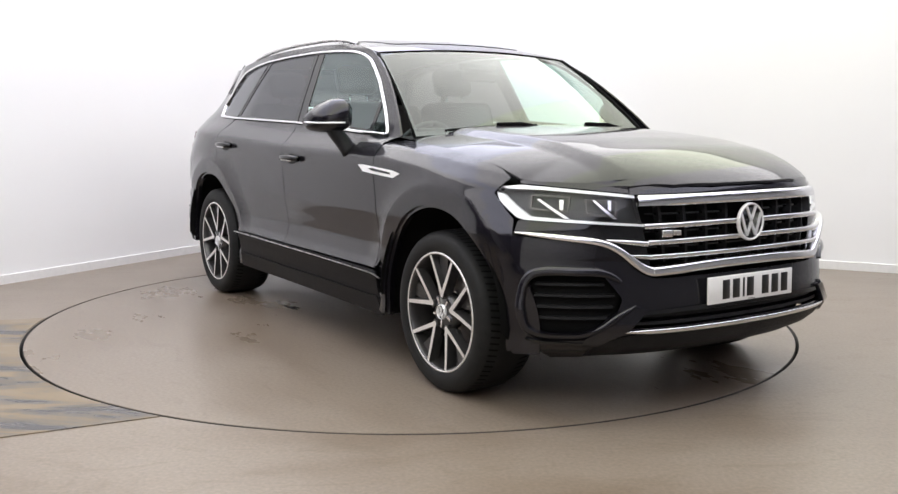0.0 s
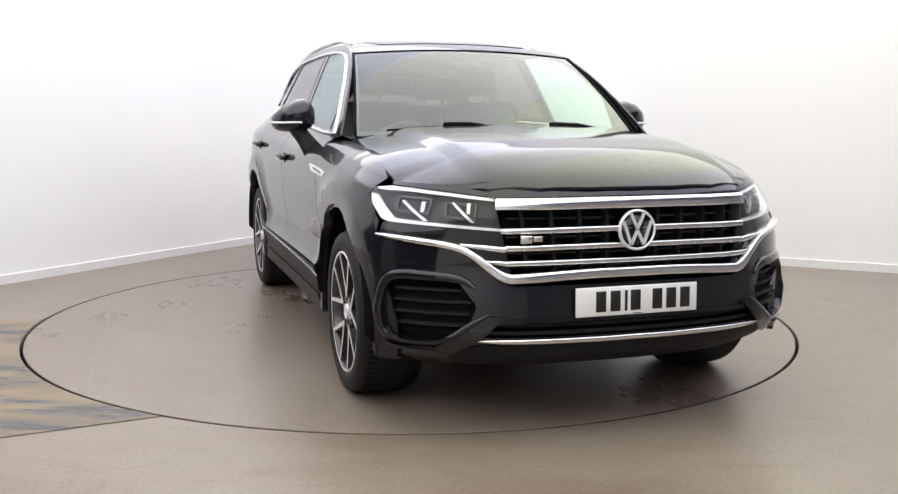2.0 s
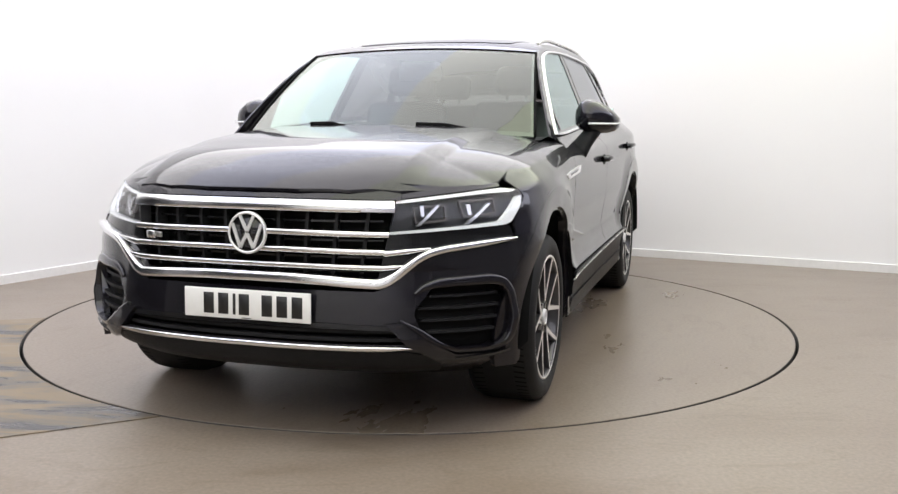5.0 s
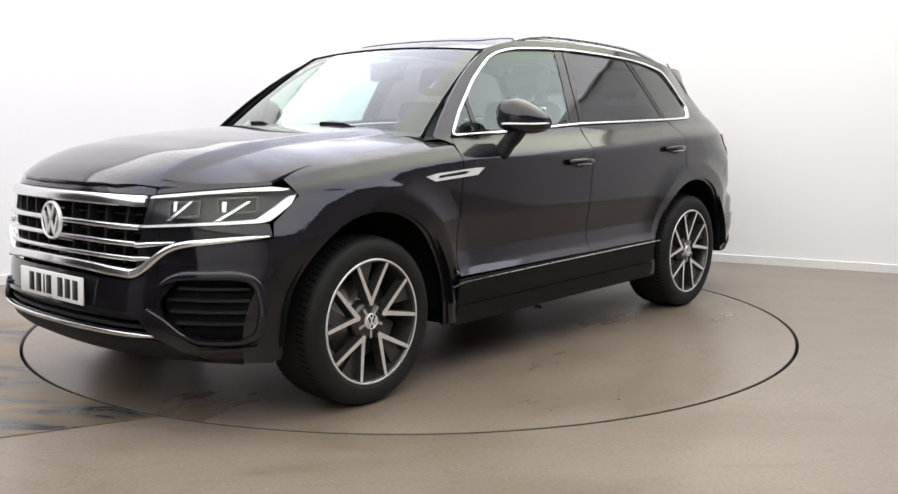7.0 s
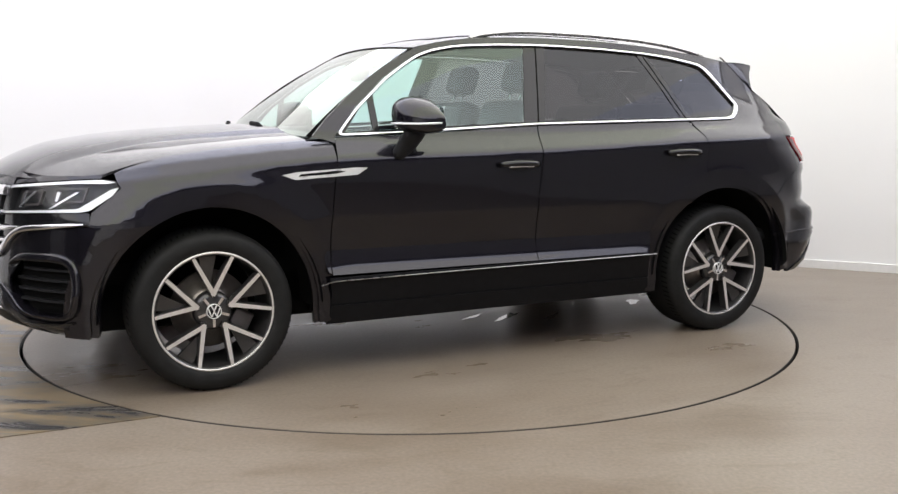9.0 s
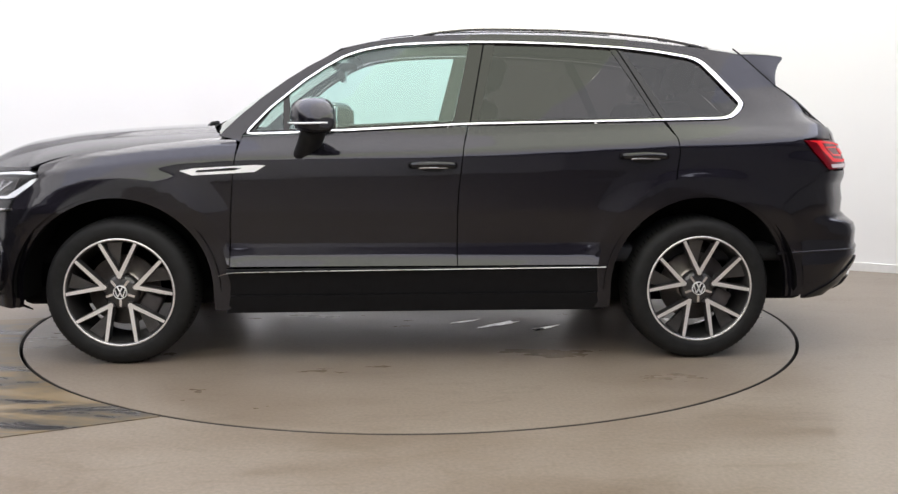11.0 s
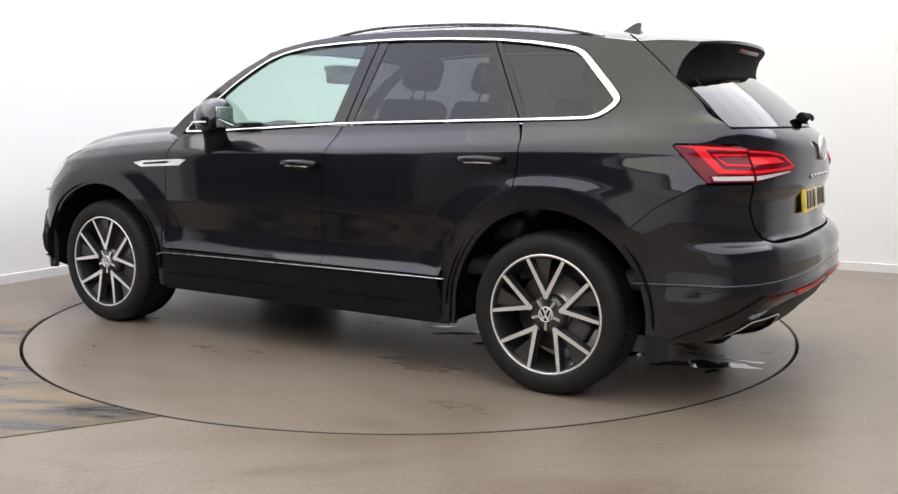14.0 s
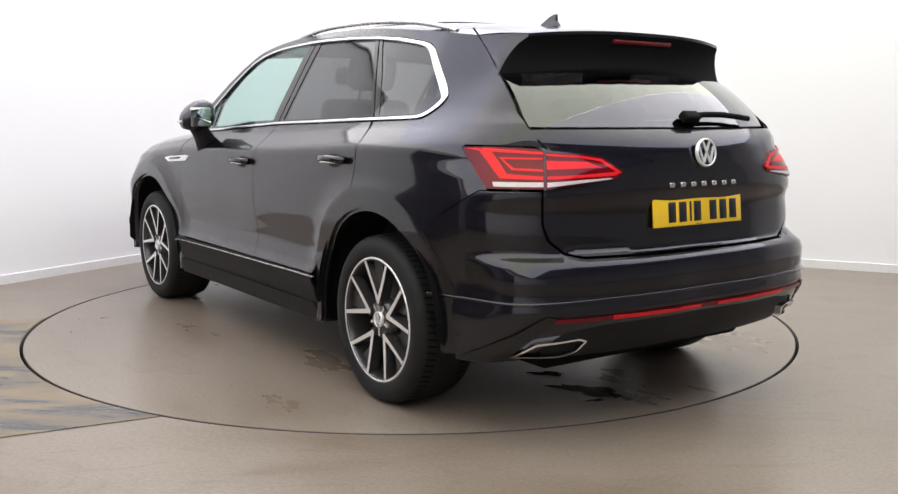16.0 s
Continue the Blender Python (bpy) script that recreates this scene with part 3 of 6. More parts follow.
FRONT = soft_table([0.2, 0.25, 0.29, 0.33, 0.39, 0.45, 0.50, 0.56, 0.60, 0.65, 0.85, 0.92, 0.955, 0.97], [0.24, 0.14, 0.05, 0.0, -0.026, -0.020, -0.016, -0.010, 0.0, 0.008, 0.004, 0.015, 0.034, 0.05], w=0.015)
REAR = soft_table([0.2, 0.27, 0.31, 0.36, 0.42, 0.48, 0.52, 0.56, 0.64, 0.69, 0.72, 0.88, 0.915, 0.95, 1.03, 1.10, 1.15, 1.19, 1.25],
                  [0.26, 0.17, 0.11, 0.06, 0.02, -0.015, -0.035, -0.025, -0.03, -0.01, 0.055, 0.058, 0.040, 0.025, 0.020, 0.032, 0.062, 0.100, 0.16], w=0.012)
RISE_X = [2.37, 2.335, 2.28, 2.18, 2.08, 1.87, 1.63, 1.33, 1.1, 0.8]
RISE_Z = [0.955, 0.988, 1.022, 1.057, 1.084, 1.120, 1.143, 1.163, 1.174, 1.182]
RISE = smooth_curve(RISE_X, RISE_Z, 0.10)
REAR_CREST = smooth_curve([-2.4, -2.0, -1.25, -0.5, -0.19, 0.9], [1.12, 1.115, 1.101, 1.067, 1.058, 1.037], 0.3)
FRONT_HALF = CURVE[CURVE[:, 0] > 1.0]


def smooth01(t):
    t = np.clip(t, 0, 1)
    return t * t * (3 - 2 * t)


def out_y(x):
    """Half width of the plan outline at x."""
    return np.interp(-np.asarray(x, float), -CURVE[:, 0], CURVE[:, 1])


def bonnet_z(x, y):
    """Height of the bonnet and of the fender tops."""
    x, y = np.asarray(x, float), np.abs(np.asarray(y, float))
    nose = np.interp(np.where(y < 0.58, y, 0.58 + 0.12 * np.tanh((y - 0.58) / 0.12)), FRONT_HALF[:, 1], FRONT_HALF[:, 0])
    xi = x + (2.372 - nose)
    c = RISE(xi)
    xs = np.maximum(x - 1.6, 0)
    ye = np.maximum(out_y(np.minimum(x, 1.93)) - 0.065, 0.70)
    t = y / ye
    ridge = 0.019 * np.clip((0.625 - 0.03 * np.clip(x - 1.2, 0, 1) - y) / 0.075, 0, 1) * smooth01((2.33 - x) / 0.3)
    return c - 0.006 - 0.028 * t ** 2 - 0.066 * t ** 6 + ridge


def crest(x):
    """Height of the shoulder crease along the side."""
    x = np.asarray(x, float)
    rear = REAR_CREST(x)
    xf = np.clip(x, 0.9, 1.95)
    frontz = bonnet_z(xf, out_y(xf) - 0.065) - 0.05
    f0 = bonnet_z(0.9, out_y(0.9) - 0.065) - 0.05
    return np.where(x > 0.9, frontz + (1.037 - f0) * np.clip((1.5 - x) / 0.6, 0, 1), rear)


def skin(s, z, off=0.0):
    """The body's upright surface at arc s from the nose (left side positive) and height z."""
    s, z = np.asarray(s, float), np.asarray(z, float)
    sign = np.where((s < 0) | (s > LEN), -1.0, 1.0)
    a = np.abs(s)
    a = np.where(a > LEN, 2 * LEN - a, a)
    x, y = np.interp(a, ARC, CURVE[:, 0]), np.interp(a, ARC, CURVE[:, 1])
    tx, ty = np.interp(a, ARC, TAN[:, 0]), np.interp(a, ARC, TAN[:, 1])
    ln = np.hypot(tx, ty)
    nx, ny = ty / ln, -tx / ln
    wf, wr = smooth01((nx - 0.25) / 0.5), smooth01((-nx - 0.25) / 0.5)
    zz = z - (crest(x) - 1.05) * smooth01((z - 0.72) / 0.28)
    d_side = np.interp(zz, *SIDE)
    d = d_side * (1 - wf - wr) + np.interp(z, *FRONT) * wf + np.interp(z, *REAR) * wr
    d = d + 0.045 * smooth01((-0.95 - x) / 0.75) * smooth01((z - 1.12) / 0.16)
    d = d + 0.050 * smooth01((-1.5 - x) / 0.4) * smooth01((z - 1.2) / 0.2)
    for hx in (HUB_F, HUB_R):
        r = np.hypot(x - hx, z - HUB_Z)
        d = d - 0.017 * np.clip((0.71 - r) / 0.138, 0, 1) ** 2 * smooth01((1.02 - z) / 0.1) * smooth01((z - 0.42) / 0.2) * (1 - wf - wr)
    corner = np.clip(2 * nx * ny, 0, 1) * np.interp(np.degrees(np.arctan2(ny, nx)), [15, 35, 58, 75], [0.30, 0.38, 0.85, 1.0])
    tail = np.clip(-2 * nx * ny, 0, 1)
    full = corner * np.interp(z, [0.2, 0.3, 0.42, 0.62, 0.70, 0.78, 0.85, 0.93], [0.05, 0.08, 0.110, 0.112, 0.105, 0.082, 0.042, 0.0])
    full = full + tail * np.interp(z, [0.30, 0.36, 0.42, 0.50, 0.62, 0.70, 0.80, 0.92, 1.0, 1.06, 1.11, 1.15, 1.20], [0.05, 0.075, 0.06, 0.045, 0.040, 0.045, 0.050, 0.035, 0.0, -0.035, -0.045, -0.02, 0.015])
    q = off - d + full
    return np.stack([x + nx * q, sign * (y + ny * q), z + 0 * q], axis=-1)


def sx(x):
    """Arc length on the left side at plan position x."""
    return float(np.interp(-x, -CURVE[:, 0], ARC))


def sf(y):
    """Arc length on the nose at sideways position y, up to 0.93."""
    k = CURVE[:, 0] > 1.5
    return math.copysign(float(np.interp(abs(y), CURVE[k, 1], ARC[k])), y)


def sr(y):
    """Arc length on the tail at sideways position y (negative: past the middle)."""
    k = CURVE[:, 0] < -1.6
    a = float(np.interp(abs(y), CURVE[k, 1][::-1], ARC[k][::-1]))
    return a if y >= 0 else 2 * LEN - a


def at_x(x, z):
    """(arc, height) of the skin's point whose true place along the car is x, on the left side."""
    k = (CURVE[:, 0] < 2.3) & (CURVE[:, 0] > -2.38)
    px = skin(ARC[k], np.full(k.sum(), z))[:, 0]
    return (float(np.interp(-x, -px, ARC[k])), z)


def S(pts):
    return [(sx(x), z) for x, z in pts]


def Fr(pts):
    return [(sf(y), z) for y, z in pts]


def Re(pts):
    return [(sr(y), z) for y, z in pts]


def both(pts):
    """A loop from its left half, given from the middle's top outwards to the middle's bottom."""
    return list(pts) + [(-u, v) for u, v in pts[::-1]]


def both_rear(pts):
    return list(pts) + [(2 * LEN - u, v) for u, v in pts[::-1]]


def arch(hx, r, a0, a1, n=24, low=1.0):
    """Points of a wheel arch, angles in degrees from the front."""
    out = []
    for i in range(n + 1):
        t = radians(a0 + (a1 - a0) * i / n)
        out.append((hx + r * math.cos(t), HUB_Z + r * math.sin(t) * low))
    return out


def bonnet(x, y, off=0.0):
    x, y = np.asarray(x, float), np.asarray(y, float)
    return np.stack([x, y, bonnet_z(x, y) + off], axis=-1)


def ruled(bottom, top, bulge=0.0, axis=(1, 0, 0)):
    """A pane between two half curves given from the middle outwards; u in -1..1 across, v 0..1 up."""
    B, T = np.array(bottom, float), np.array(top, float)

    def at(c, w):
        k = np.linspace(0, 1, len(c))
        return np.stack([np.interp(w, k, c[:, i]) for i in range(3)], -1)

    def f(u, v, off=0.0):
        u, v = np.asarray(u, float), np.asarray(v, float)
        w, sg = np.abs(u), np.sign(u)
        wsm = w
        a, b = at(B, wsm), at(T, wsm)
        p = a + (b - a) * v[..., None]
        p[..., 1] *= np.where(sg == 0, 1, sg)
        p = p + np.array(axis)[None] * (bulge * 4 * v * (1 - v) + off)[..., None]
        return p
    return f


def quad_curve(p0, p2, dx, n=9):
    """From the middle point p0 out to p2, leaving p0 square to the middle plane."""
    out = []
    for i in range(n):
        t = i / (n - 1)
        out.append((p0[0] + (p2[0] - p0[0]) * t ** dx, p2[1] * t, p0[2] + (p2[2] - p0[2]) * t ** 2))
    return out


car = new("car")
tagged(car, "black five-door family SUV parked on the turntable", "car")


def belt(x):
    return float(np.interp(-x, [-0.87, -0.544, 0.25, 1.24, 1.6], [1.130, 1.141, 1.183, 1.207, 1.215]))


def inset_loop(loop, d):
    """A loop moved inwards by d (a number, or one for each corner)."""
    n = len(loop)
    area = sum(loop[i][0] * loop[(i + 1) % n][1] - loop[(i + 1) % n][0] * loop[i][1] for i in range(n))
    sg = 1 if area > 0 else -1
    out = []
    for i in range(n):
        p, a, b = Vector(loop[i]), Vector(loop[i - 1]), Vector(loop[(i + 1) % n])
        u, v = (p - a).normalized(), (b - p).normalized()
        n1, n2 = Vector((-u.y, u.x)) * sg, Vector((-v.y, v.x)) * sg
        m = (n1 + n2)
        m = m / max(0.4, m.length_squared / 2)
        k = d[i] if isinstance(d, (list, tuple)) else d
        out.append(tuple(p + m * k))
    return out


FEND_E = 0.065


def fender_skin(s, v, off=0.0):
    """The side skin, carried on over the fender's crown above its top edge."""
    s, v = np.asarray(s, float), np.asarray(v, float)
    x = np.interp(np.abs(s), ARC, CURVE[:, 0])
    top = crest(x) + 0.05
    low = skin(s, np.minimum(v, top), off)
    edge_pt = skin(s, top, off)
    k = np.maximum(v - top, 0)
    ey = np.abs(edge_pt[:, 1])
    over = np.stack([edge_pt[:, 0], ey - k, edge_pt[:, 2] + bonnet_z(edge_pt[:, 0], ey - k) - bonnet_z(edge_pt[:, 0], ey)], -1)
    return np.where((v > top)[:, None], over, low)


# window outline on the side, chrome outer edge, from the front lower corner round by the roof
WIN = [(0.868, 1.134), (0.747, 1.265), (0.571, 1.412), (0.46, 1.485), (0.374, 1.535), (0.283, 1.566), (0.18, 1.586), (0.09, 1.597), (-0.1, 1.608), (-0.30, 1.613), (-0.47, 1.613),
       (-0.75, 1.605), (-1.03, 1.589), (-1.22, 1.572), (-1.40, 1.545), (-1.455, 1.532), (-1.492, 1.512), (-1.56, 1.447), (-1.64, 1.368), (-1.690, 1.315), (-1.698, 1.297), (-1.686, 1.277),
       (-1.635, 1.238), (-1.60, 1.222), (-1.56, 1.217), (-1.24, 1.208), (-0.25, 1.184), (0.544, 1.142)]
WIN_W = [0.012] * 13 + [0.015, 0.017, 0.020, 0.025, 0.028, 0.029, 0.028, 0.028, 0.026, 0.020, 0.017, 0.013, 0.012, 0.012, 0.012]
ROOF_X = [0.42, 0.30, 0.20, 0.09, -0.10, -0.40, -0.75, -1.03, -1.44, -1.72, -2.0]
ROOF_EDGE = [1.560, 1.592, 1.612, 1.629, 1.643, 1.650, 1.644, 1.628, 1.588, 1.553, 1.51]
ROOF_MID = [1.592, 1.625, 1.646, 1.662, 1.682, 1.699, 1.697, 1.683, 1.643, 1.606, 1.57]


ROOF_E, ROOF_M = smooth_curve(ROOF_X, ROOF_EDGE, 0.12), smooth_curve(ROOF_X, ROOF_MID, 0.12)


def roof_edge_z(x):
    return ROOF_E(x)


def roof_edge_y(x):
    z = roof_edge_z(x)
    return skin([sx(float(x))], [float(z)])[0][1]


_rx = np.linspace(0.45, -2.0, 60)
_ry = np.array([roof_edge_y(x) for x in _rx])


def roof(x, y, off=0.0):
    x, y = np.asarray(x, float), np.asarray(y, float)
    ye = np.interp(-x, -_rx, _ry)
    e, c = ROOF_E(x), ROOF_M(x)
    t = np.clip(np.abs(y) / ye, 0, 1)
    return np.stack([x, y, c + (e - c) * t ** 2.4 + off], -1)


def arch_skin(s, z, off=0.0):
    """The side skin, dropping straight down below the doors' lower edge."""
    s, z = np.asarray(s, float), np.asarray(z, float)
    p = np.array(skin(s, np.maximum(z, 0.60), off))
    p[:, 2] += np.minimum(z - 0.60, 0)
    return p


def bumper_skin(s, z, off=0.0):
    """The skin round a bumper; beside the wheels it drops straight down."""
    s, z = np.asarray(s, float), np.asarray(z, float)
    k = np.abs(s)
    k = np.where(k > LEN, 2 * LEN - k, k)
    x = np.interp(k, ARC, CURVE[:, 0])
    w = np.where(x > 0, np.clip((1.93 - x) / 0.08, 0, 1), np.clip((x + 2.15) / 0.25, 0, 1))[:, None]
    return np.array(skin(s, z, off)) * (1 - w) + arch_skin(s, z, off) * w


def body_panels():
    def pair(ob):
        mirrored(ob)
        return ob

    def pair_of(ob):
        return mirrored(ob)

    top = [(x, float(crest(x)) + 0.05) for x in np.linspace(0.9, 1.84, 16)]
    # front fender with its crown up to the bonnet gap
    lp = [(0.935, 0.50), (0.930, 0.70), (0.910, 0.93), (0.897, 1.03), (0.893, 1.09), (0.905, 1.135)] + [(x, z + 0.075) for x, z in top[2:13]] + \
         [(1.80, float(crest(1.80)) + 0.085), (1.885, float(crest(1.885)) + 0.05), (1.848, 0.925), (1.845, 0.90), (1.826, 0.82)] + arch(HUB_F, 0.548, 53, 165, 26)
    pair(panel("front_fender", S(lp), fender_skin, PAINT, car, step=0.013))
    # doors
    lf = [(0.930, 0.492), (0.925, 0.70), (0.9050, 0.93), (0.892, 1.03), (0.874, 1.112), (0.866, 1.124)] + [(x, belt(x) - 0.006) for x in (0.7, 0.5, 0.25, 0.0, -0.24)] + \
         [(-0.2155, 1.072), (-0.2015, 0.951), (-0.1905, 0.86), (-0.1865, 0.77), (-0.1855, 0.56), (-0.186, 0.492)]
    df = panel("front_door", S(lf), skin, PAINT, car, step=0.016)
    lr = [(-0.191, 0.492), (-0.1905, 0.56), (-0.1915, 0.77), (-0.1955, 0.86), (-0.2065, 0.951), (-0.2205, 1.072), (-0.248, belt(-0.248) - 0.006)] + [(x, belt(x) - 0.006) for x in (-0.5, -0.8, -1.05, -1.235)] + \
         [(-1.285, 1.125), (-1.292, 1.05), (-1.270, 0.90)] + arch(HUB_R, 0.548, 73.5, 14, 14)
    dr = panel("rear_door", S(lr), skin, PAINT, car, step=0.015)
    for d, x0, x1, zc in ((df, 0.045, -0.175, 0.988), (dr, -1.000, -1.222, 1.034)):
        # dark patch laid on the door for the scooped bowl's shade, and bowed handle
        xm, hw = (x0 + x1) / 2, (x0 - x1) / 2
        bowl = [(xm + hw * 0.62 * math.cos(a), zc - 0.004 + 0.030 * math.sin(a)) for a in [2 * math.pi * i / 20 for i in range(20)]]
        panel("handle_bowl", S(bowl), skin, PLASTIC, d, step=0.012, off=0.002, lip=0.004, edge=0.001)
        bm = bmesh.new()
        pts = []
        for i in range(13):
            t = i / 12
            x = x0 + (x1 - x0) * t
            p = skin([sx(x)], [zc + 0.006 * math.sin(math.pi * t)], 0.008 + 0.034 * math.sin(math.pi * min(1, max(0, t))) ** 0.5)[0]
            pts.append(p)
        tube(bm, pts, 0.017, 10, 0.95)
        part("door_handle", bm, BLACK, d)
        bm = bmesh.new()
        tube(bm, [Vector(p) + Vector((0, 0.004, -0.0145)) for p in pts[2:-2]], 0.005, 6)
        part("handle_strip", bm, CHROME, d, "thin chrome strip")
    for d in (df, dr):
        tw = mirrored(d)
        for c in d.children:
            mirrored(c, parent=tw)
    # rear quarter, roof side and windscreen pillar in one stamping
    chain = inset_loop(WIN, -0.0025)
    ring = [chain[i] for i in (24, 23, 22, 21, 20, 19, 18, 17, 16, 15, 14, 13, 12, 11, 10, 9, 8, 7, 6, 5, 4, 3, 2, 1, 0)]
    loop = [(-1.2755, 0.90), (-1.2975, 1.05), (-1.2905, 1.125), (-1.254, 1.2035)] + ring + [(0.878, 1.10), (0.93, 1.118), (0.985, 1.128)] + \
           [(0.90, 1.215), (0.78, 1.318), (0.66, 1.408), (0.55, 1.479), (0.45, 1.532), (0.385, 1.562)] + \
           [(x, float(roof_edge_z(x))) for x in np.linspace(0.33, -1.62, 22)]
    tail_edge = [at_x(x, z) for x, z in ((-1.70, 1.556), (-1.79, 1.478), (-1.885, 1.393), (-2.0, 1.297), (-2.128, 1.190), (-2.175, 1.140), (-2.195, 1.115))]
    loop = S(loop) + tail_edge + [(sx(-2.09), 1.121), (sx(-1.975), 1.121), (sx(-1.962), 1.112), (sx(-2.092), 0.966), (sx(-2.092), 0.958), (sx(-2.065), 0.957), (sx(-1.90), 0.856)] + S(arch(HUB_R, 0.548, 133, 74.5, 16))
    pair(panel("rear_quarter", loop, skin, PAINT, car, step=0.015))
    # sill: painted upper strip blackened for the shade by the floor, dark lower trim, bright line
    st = [(0.945, 0.480), (-0.885, 0.488), (-0.895, 0.400), (-0.905, 0.30), (-0.93, 0.262), (0.96, 0.262), (0.94, 0.30), (0.93, 0.40)]
    pair(panel("sill", S(st), skin, SILL, car, step=0.03, off=0.0))
    sl = [(0.93, 0.345), (-0.89, 0.352), (-0.91, 0.262), (0.955, 0.255)]
    pair(panel("sill_trim", S(sl), skin, SILL, car, step=0.03, off=0.010, label="dark plastic lower sill trim"))
    pair(bar_strip("sill_strip", S([(0.985, 0.447), (0.94, 0.464), (0.5, 0.470), (-0.2, 0.477), (-0.93, 0.484)]), 0.0021, skin, SATIN, car, off=0.007, depth=0.01, crown=0.002, label="thin bright strip along the sill"))
    # wheel arch trims
    for hx, a0, a1 in ((HUB_F, 184, -6), (HUB_R, 186, -4)):
        o, i = arch(hx, 0.572, a0, a1, 44), arch(hx, 0.482, a1, a0, 44)
        lo = [(hx + 0.568, 0.290), (hx + 0.486, 0.285)] if hx > 0 else [(hx + 0.568, 0.275), (hx + 0.486, 0.270)]
        hi = [(hx - 0.486, 0.270), (hx - 0.568, 0.275)] if hx > 0 else [(hx - 0.486, 0.318), (hx - 0.568, 0.325)]
        tr = panel("wheel_arch_trim", S(o + lo + i + hi), arch_skin, PAINT, car, step=0.026, off=0.005, lip=0.03, edge=0.004)
        # rolled inner lip, closer to the tyre at the sides than above it
        lip_in = [(hx + (0.458 + 0.010 * math.sin(radians(b)) ** 2) * math.cos(radians(b)), HUB_Z + (0.458 + 0.010 * math.sin(radians(b)) ** 2) * math.sin(radians(b))) for b in np.linspace(a1, a0, 44)]
        lo = [(hx + 0.492, 0.292), (hx + 0.462, 0.288)] if hx > 0 else [(hx + 0.492, 0.275), (hx + 0.462, 0.268)]
        hi = [(hx - 0.462, 0.268), (hx - 0.492, 0.273)] if hx > 0 else [(hx - 0.462, 0.318), (hx - 0.492, 0.320)]
        ll = panel("arch_lip", S(arch(hx, 0.490, a0, a1, 44) + lo + lip_in + hi), arch_skin, PAINT, tr, step=0.022, off=-0.008, lip=0.03, edge=0.004)
        tw = pair_of(tr)
        mirrored(ll, parent=tw)
    # wheel wells
    for hx in (HUB_F, HUB_R):
        bm = bmesh.new()
        n = 28
        for yy0, yy1 in ((0.60, 0.968),):
            vs = []
            for i in range(n + 1):
                t = radians(-6 + 191 * i / n)
                c, sn = math.cos(t), math.sin(t)
                vs.append((bm.verts.new((hx + 0.497 * c, yy1 - (0.06 if i in (0, n) else 0.0), HUB_Z + 0.497 * sn)), bm.verts.new((hx + 0.497 * c, yy0, HUB_Z + 0.497 * sn))))
            for a, b in zip(vs, vs[1:]):
                bm.faces.new((a[0], b[0], b[1], a[1])).smooth = True
            bm.faces.new([v[1] for v in vs])
        pair(part("wheel_well", bm, SEAL, car))
    # bonnet
    half = [(2.350, 0.0), (2.340, 0.18), (2.308, 0.37), (2.238, 0.545), (2.14, 0.665), (1.99, 0.78), (1.90, 0.826), (1.84, 0.832), (1.6, 0.838), (1.3, 0.836), (1.12, 0.826), (1.0, 0.806),
            (0.985, 0.77), (1.06, 0.55), (1.11, 0.3), (1.125, 0.0)]
    loop = half + [(x, -y) for x, y in half[-2:0:-1]]
    panel("bonnet", loop, bonnet, PAINT, car, step=0.017)
    fr = both(Fr([(0.0, 0.964), (0.30, 0.962), (0.56, 0.953), (0.56, 0.924), (0.30, 0.929), (0.0, 0.931)]))
    panel("bonnet_nose", fr, skin, PAINT, car, step=0.03, off=0.004)
    # painted flank between the headlamp's upper edge and the bonnet
    low = [(sf(0.562), 0.9275), (sf(0.70), 0.9425), (sf(0.82), 0.9545), (sx(1.935), 0.9595)]
    high = []
    for u, _z in low:
        p = skin([u], [0.96])[0]
        high.append((u, max(_z + 0.006, float(bonnet_z(p[0] - 0.02, p[1] - 0.01)) - 0.006)))
    pair(panel("bonnet_flank", low + high[::-1], skin, PAINT, car, step=0.02, off=-0.002, lip=0.01))
    # roof
    half = [(0.415, 0.0), (0.410, 0.3), (0.39, 0.55), (0.375, 0.640)] + [(x, roof_edge_y(x) - 0.006) for x in np.linspace(0.30, -1.70, 18)] + [(-1.70, 0.3), (-1.70, 0.0)]
    panel("roof", half + [(x, -y) for x, y in half[-2:0:-1]], roof, PAINT, car, step=0.05)
    sun = [(0.20, 0.46), (-1.05, 0.46), (-1.05, -0.46), (0.20, -0.46)]
    panel("glass_roof", round_loop(sun, 0.06), roof, BLACK, car, step=0.06, off=0.005, label="dark glass roof panel")
    # front bumper, with holes for the side intakes and the lower grille
    half = [(sf(0), 0.598), (sf(0.25), 0.596), (sf(0.47), 0.594), (sf(0.52), 0.615), (sf(0.60), 0.69), (sf(0.655), 0.728), (sf(0.78), 0.747), (sf(0.87), 0.761), (sf(0.872), 0.82), (sx(1.880), 0.885), (sx(1.850), 0.915), (sx(1.838), 0.898), (sx(1.822), 0.815)] + S(arch(HUB_F, 0.548, 51, 3, 14)) + [(sx(2.035), 0.27), (sx(2.05), 0.236), (sf(0.72), 0.240), (sf(0.60), 0.268), (sf(0.4), 0.292), (sf(0), 0.294)]
    intake = round_loop(Fr([(0.830, 0.612), (0.65, 0.618), (0.585, 0.52), (0.62, 0.41), (0.70, 0.378), (0.825, 0.372), (0.845, 0.50)]), 0.02)
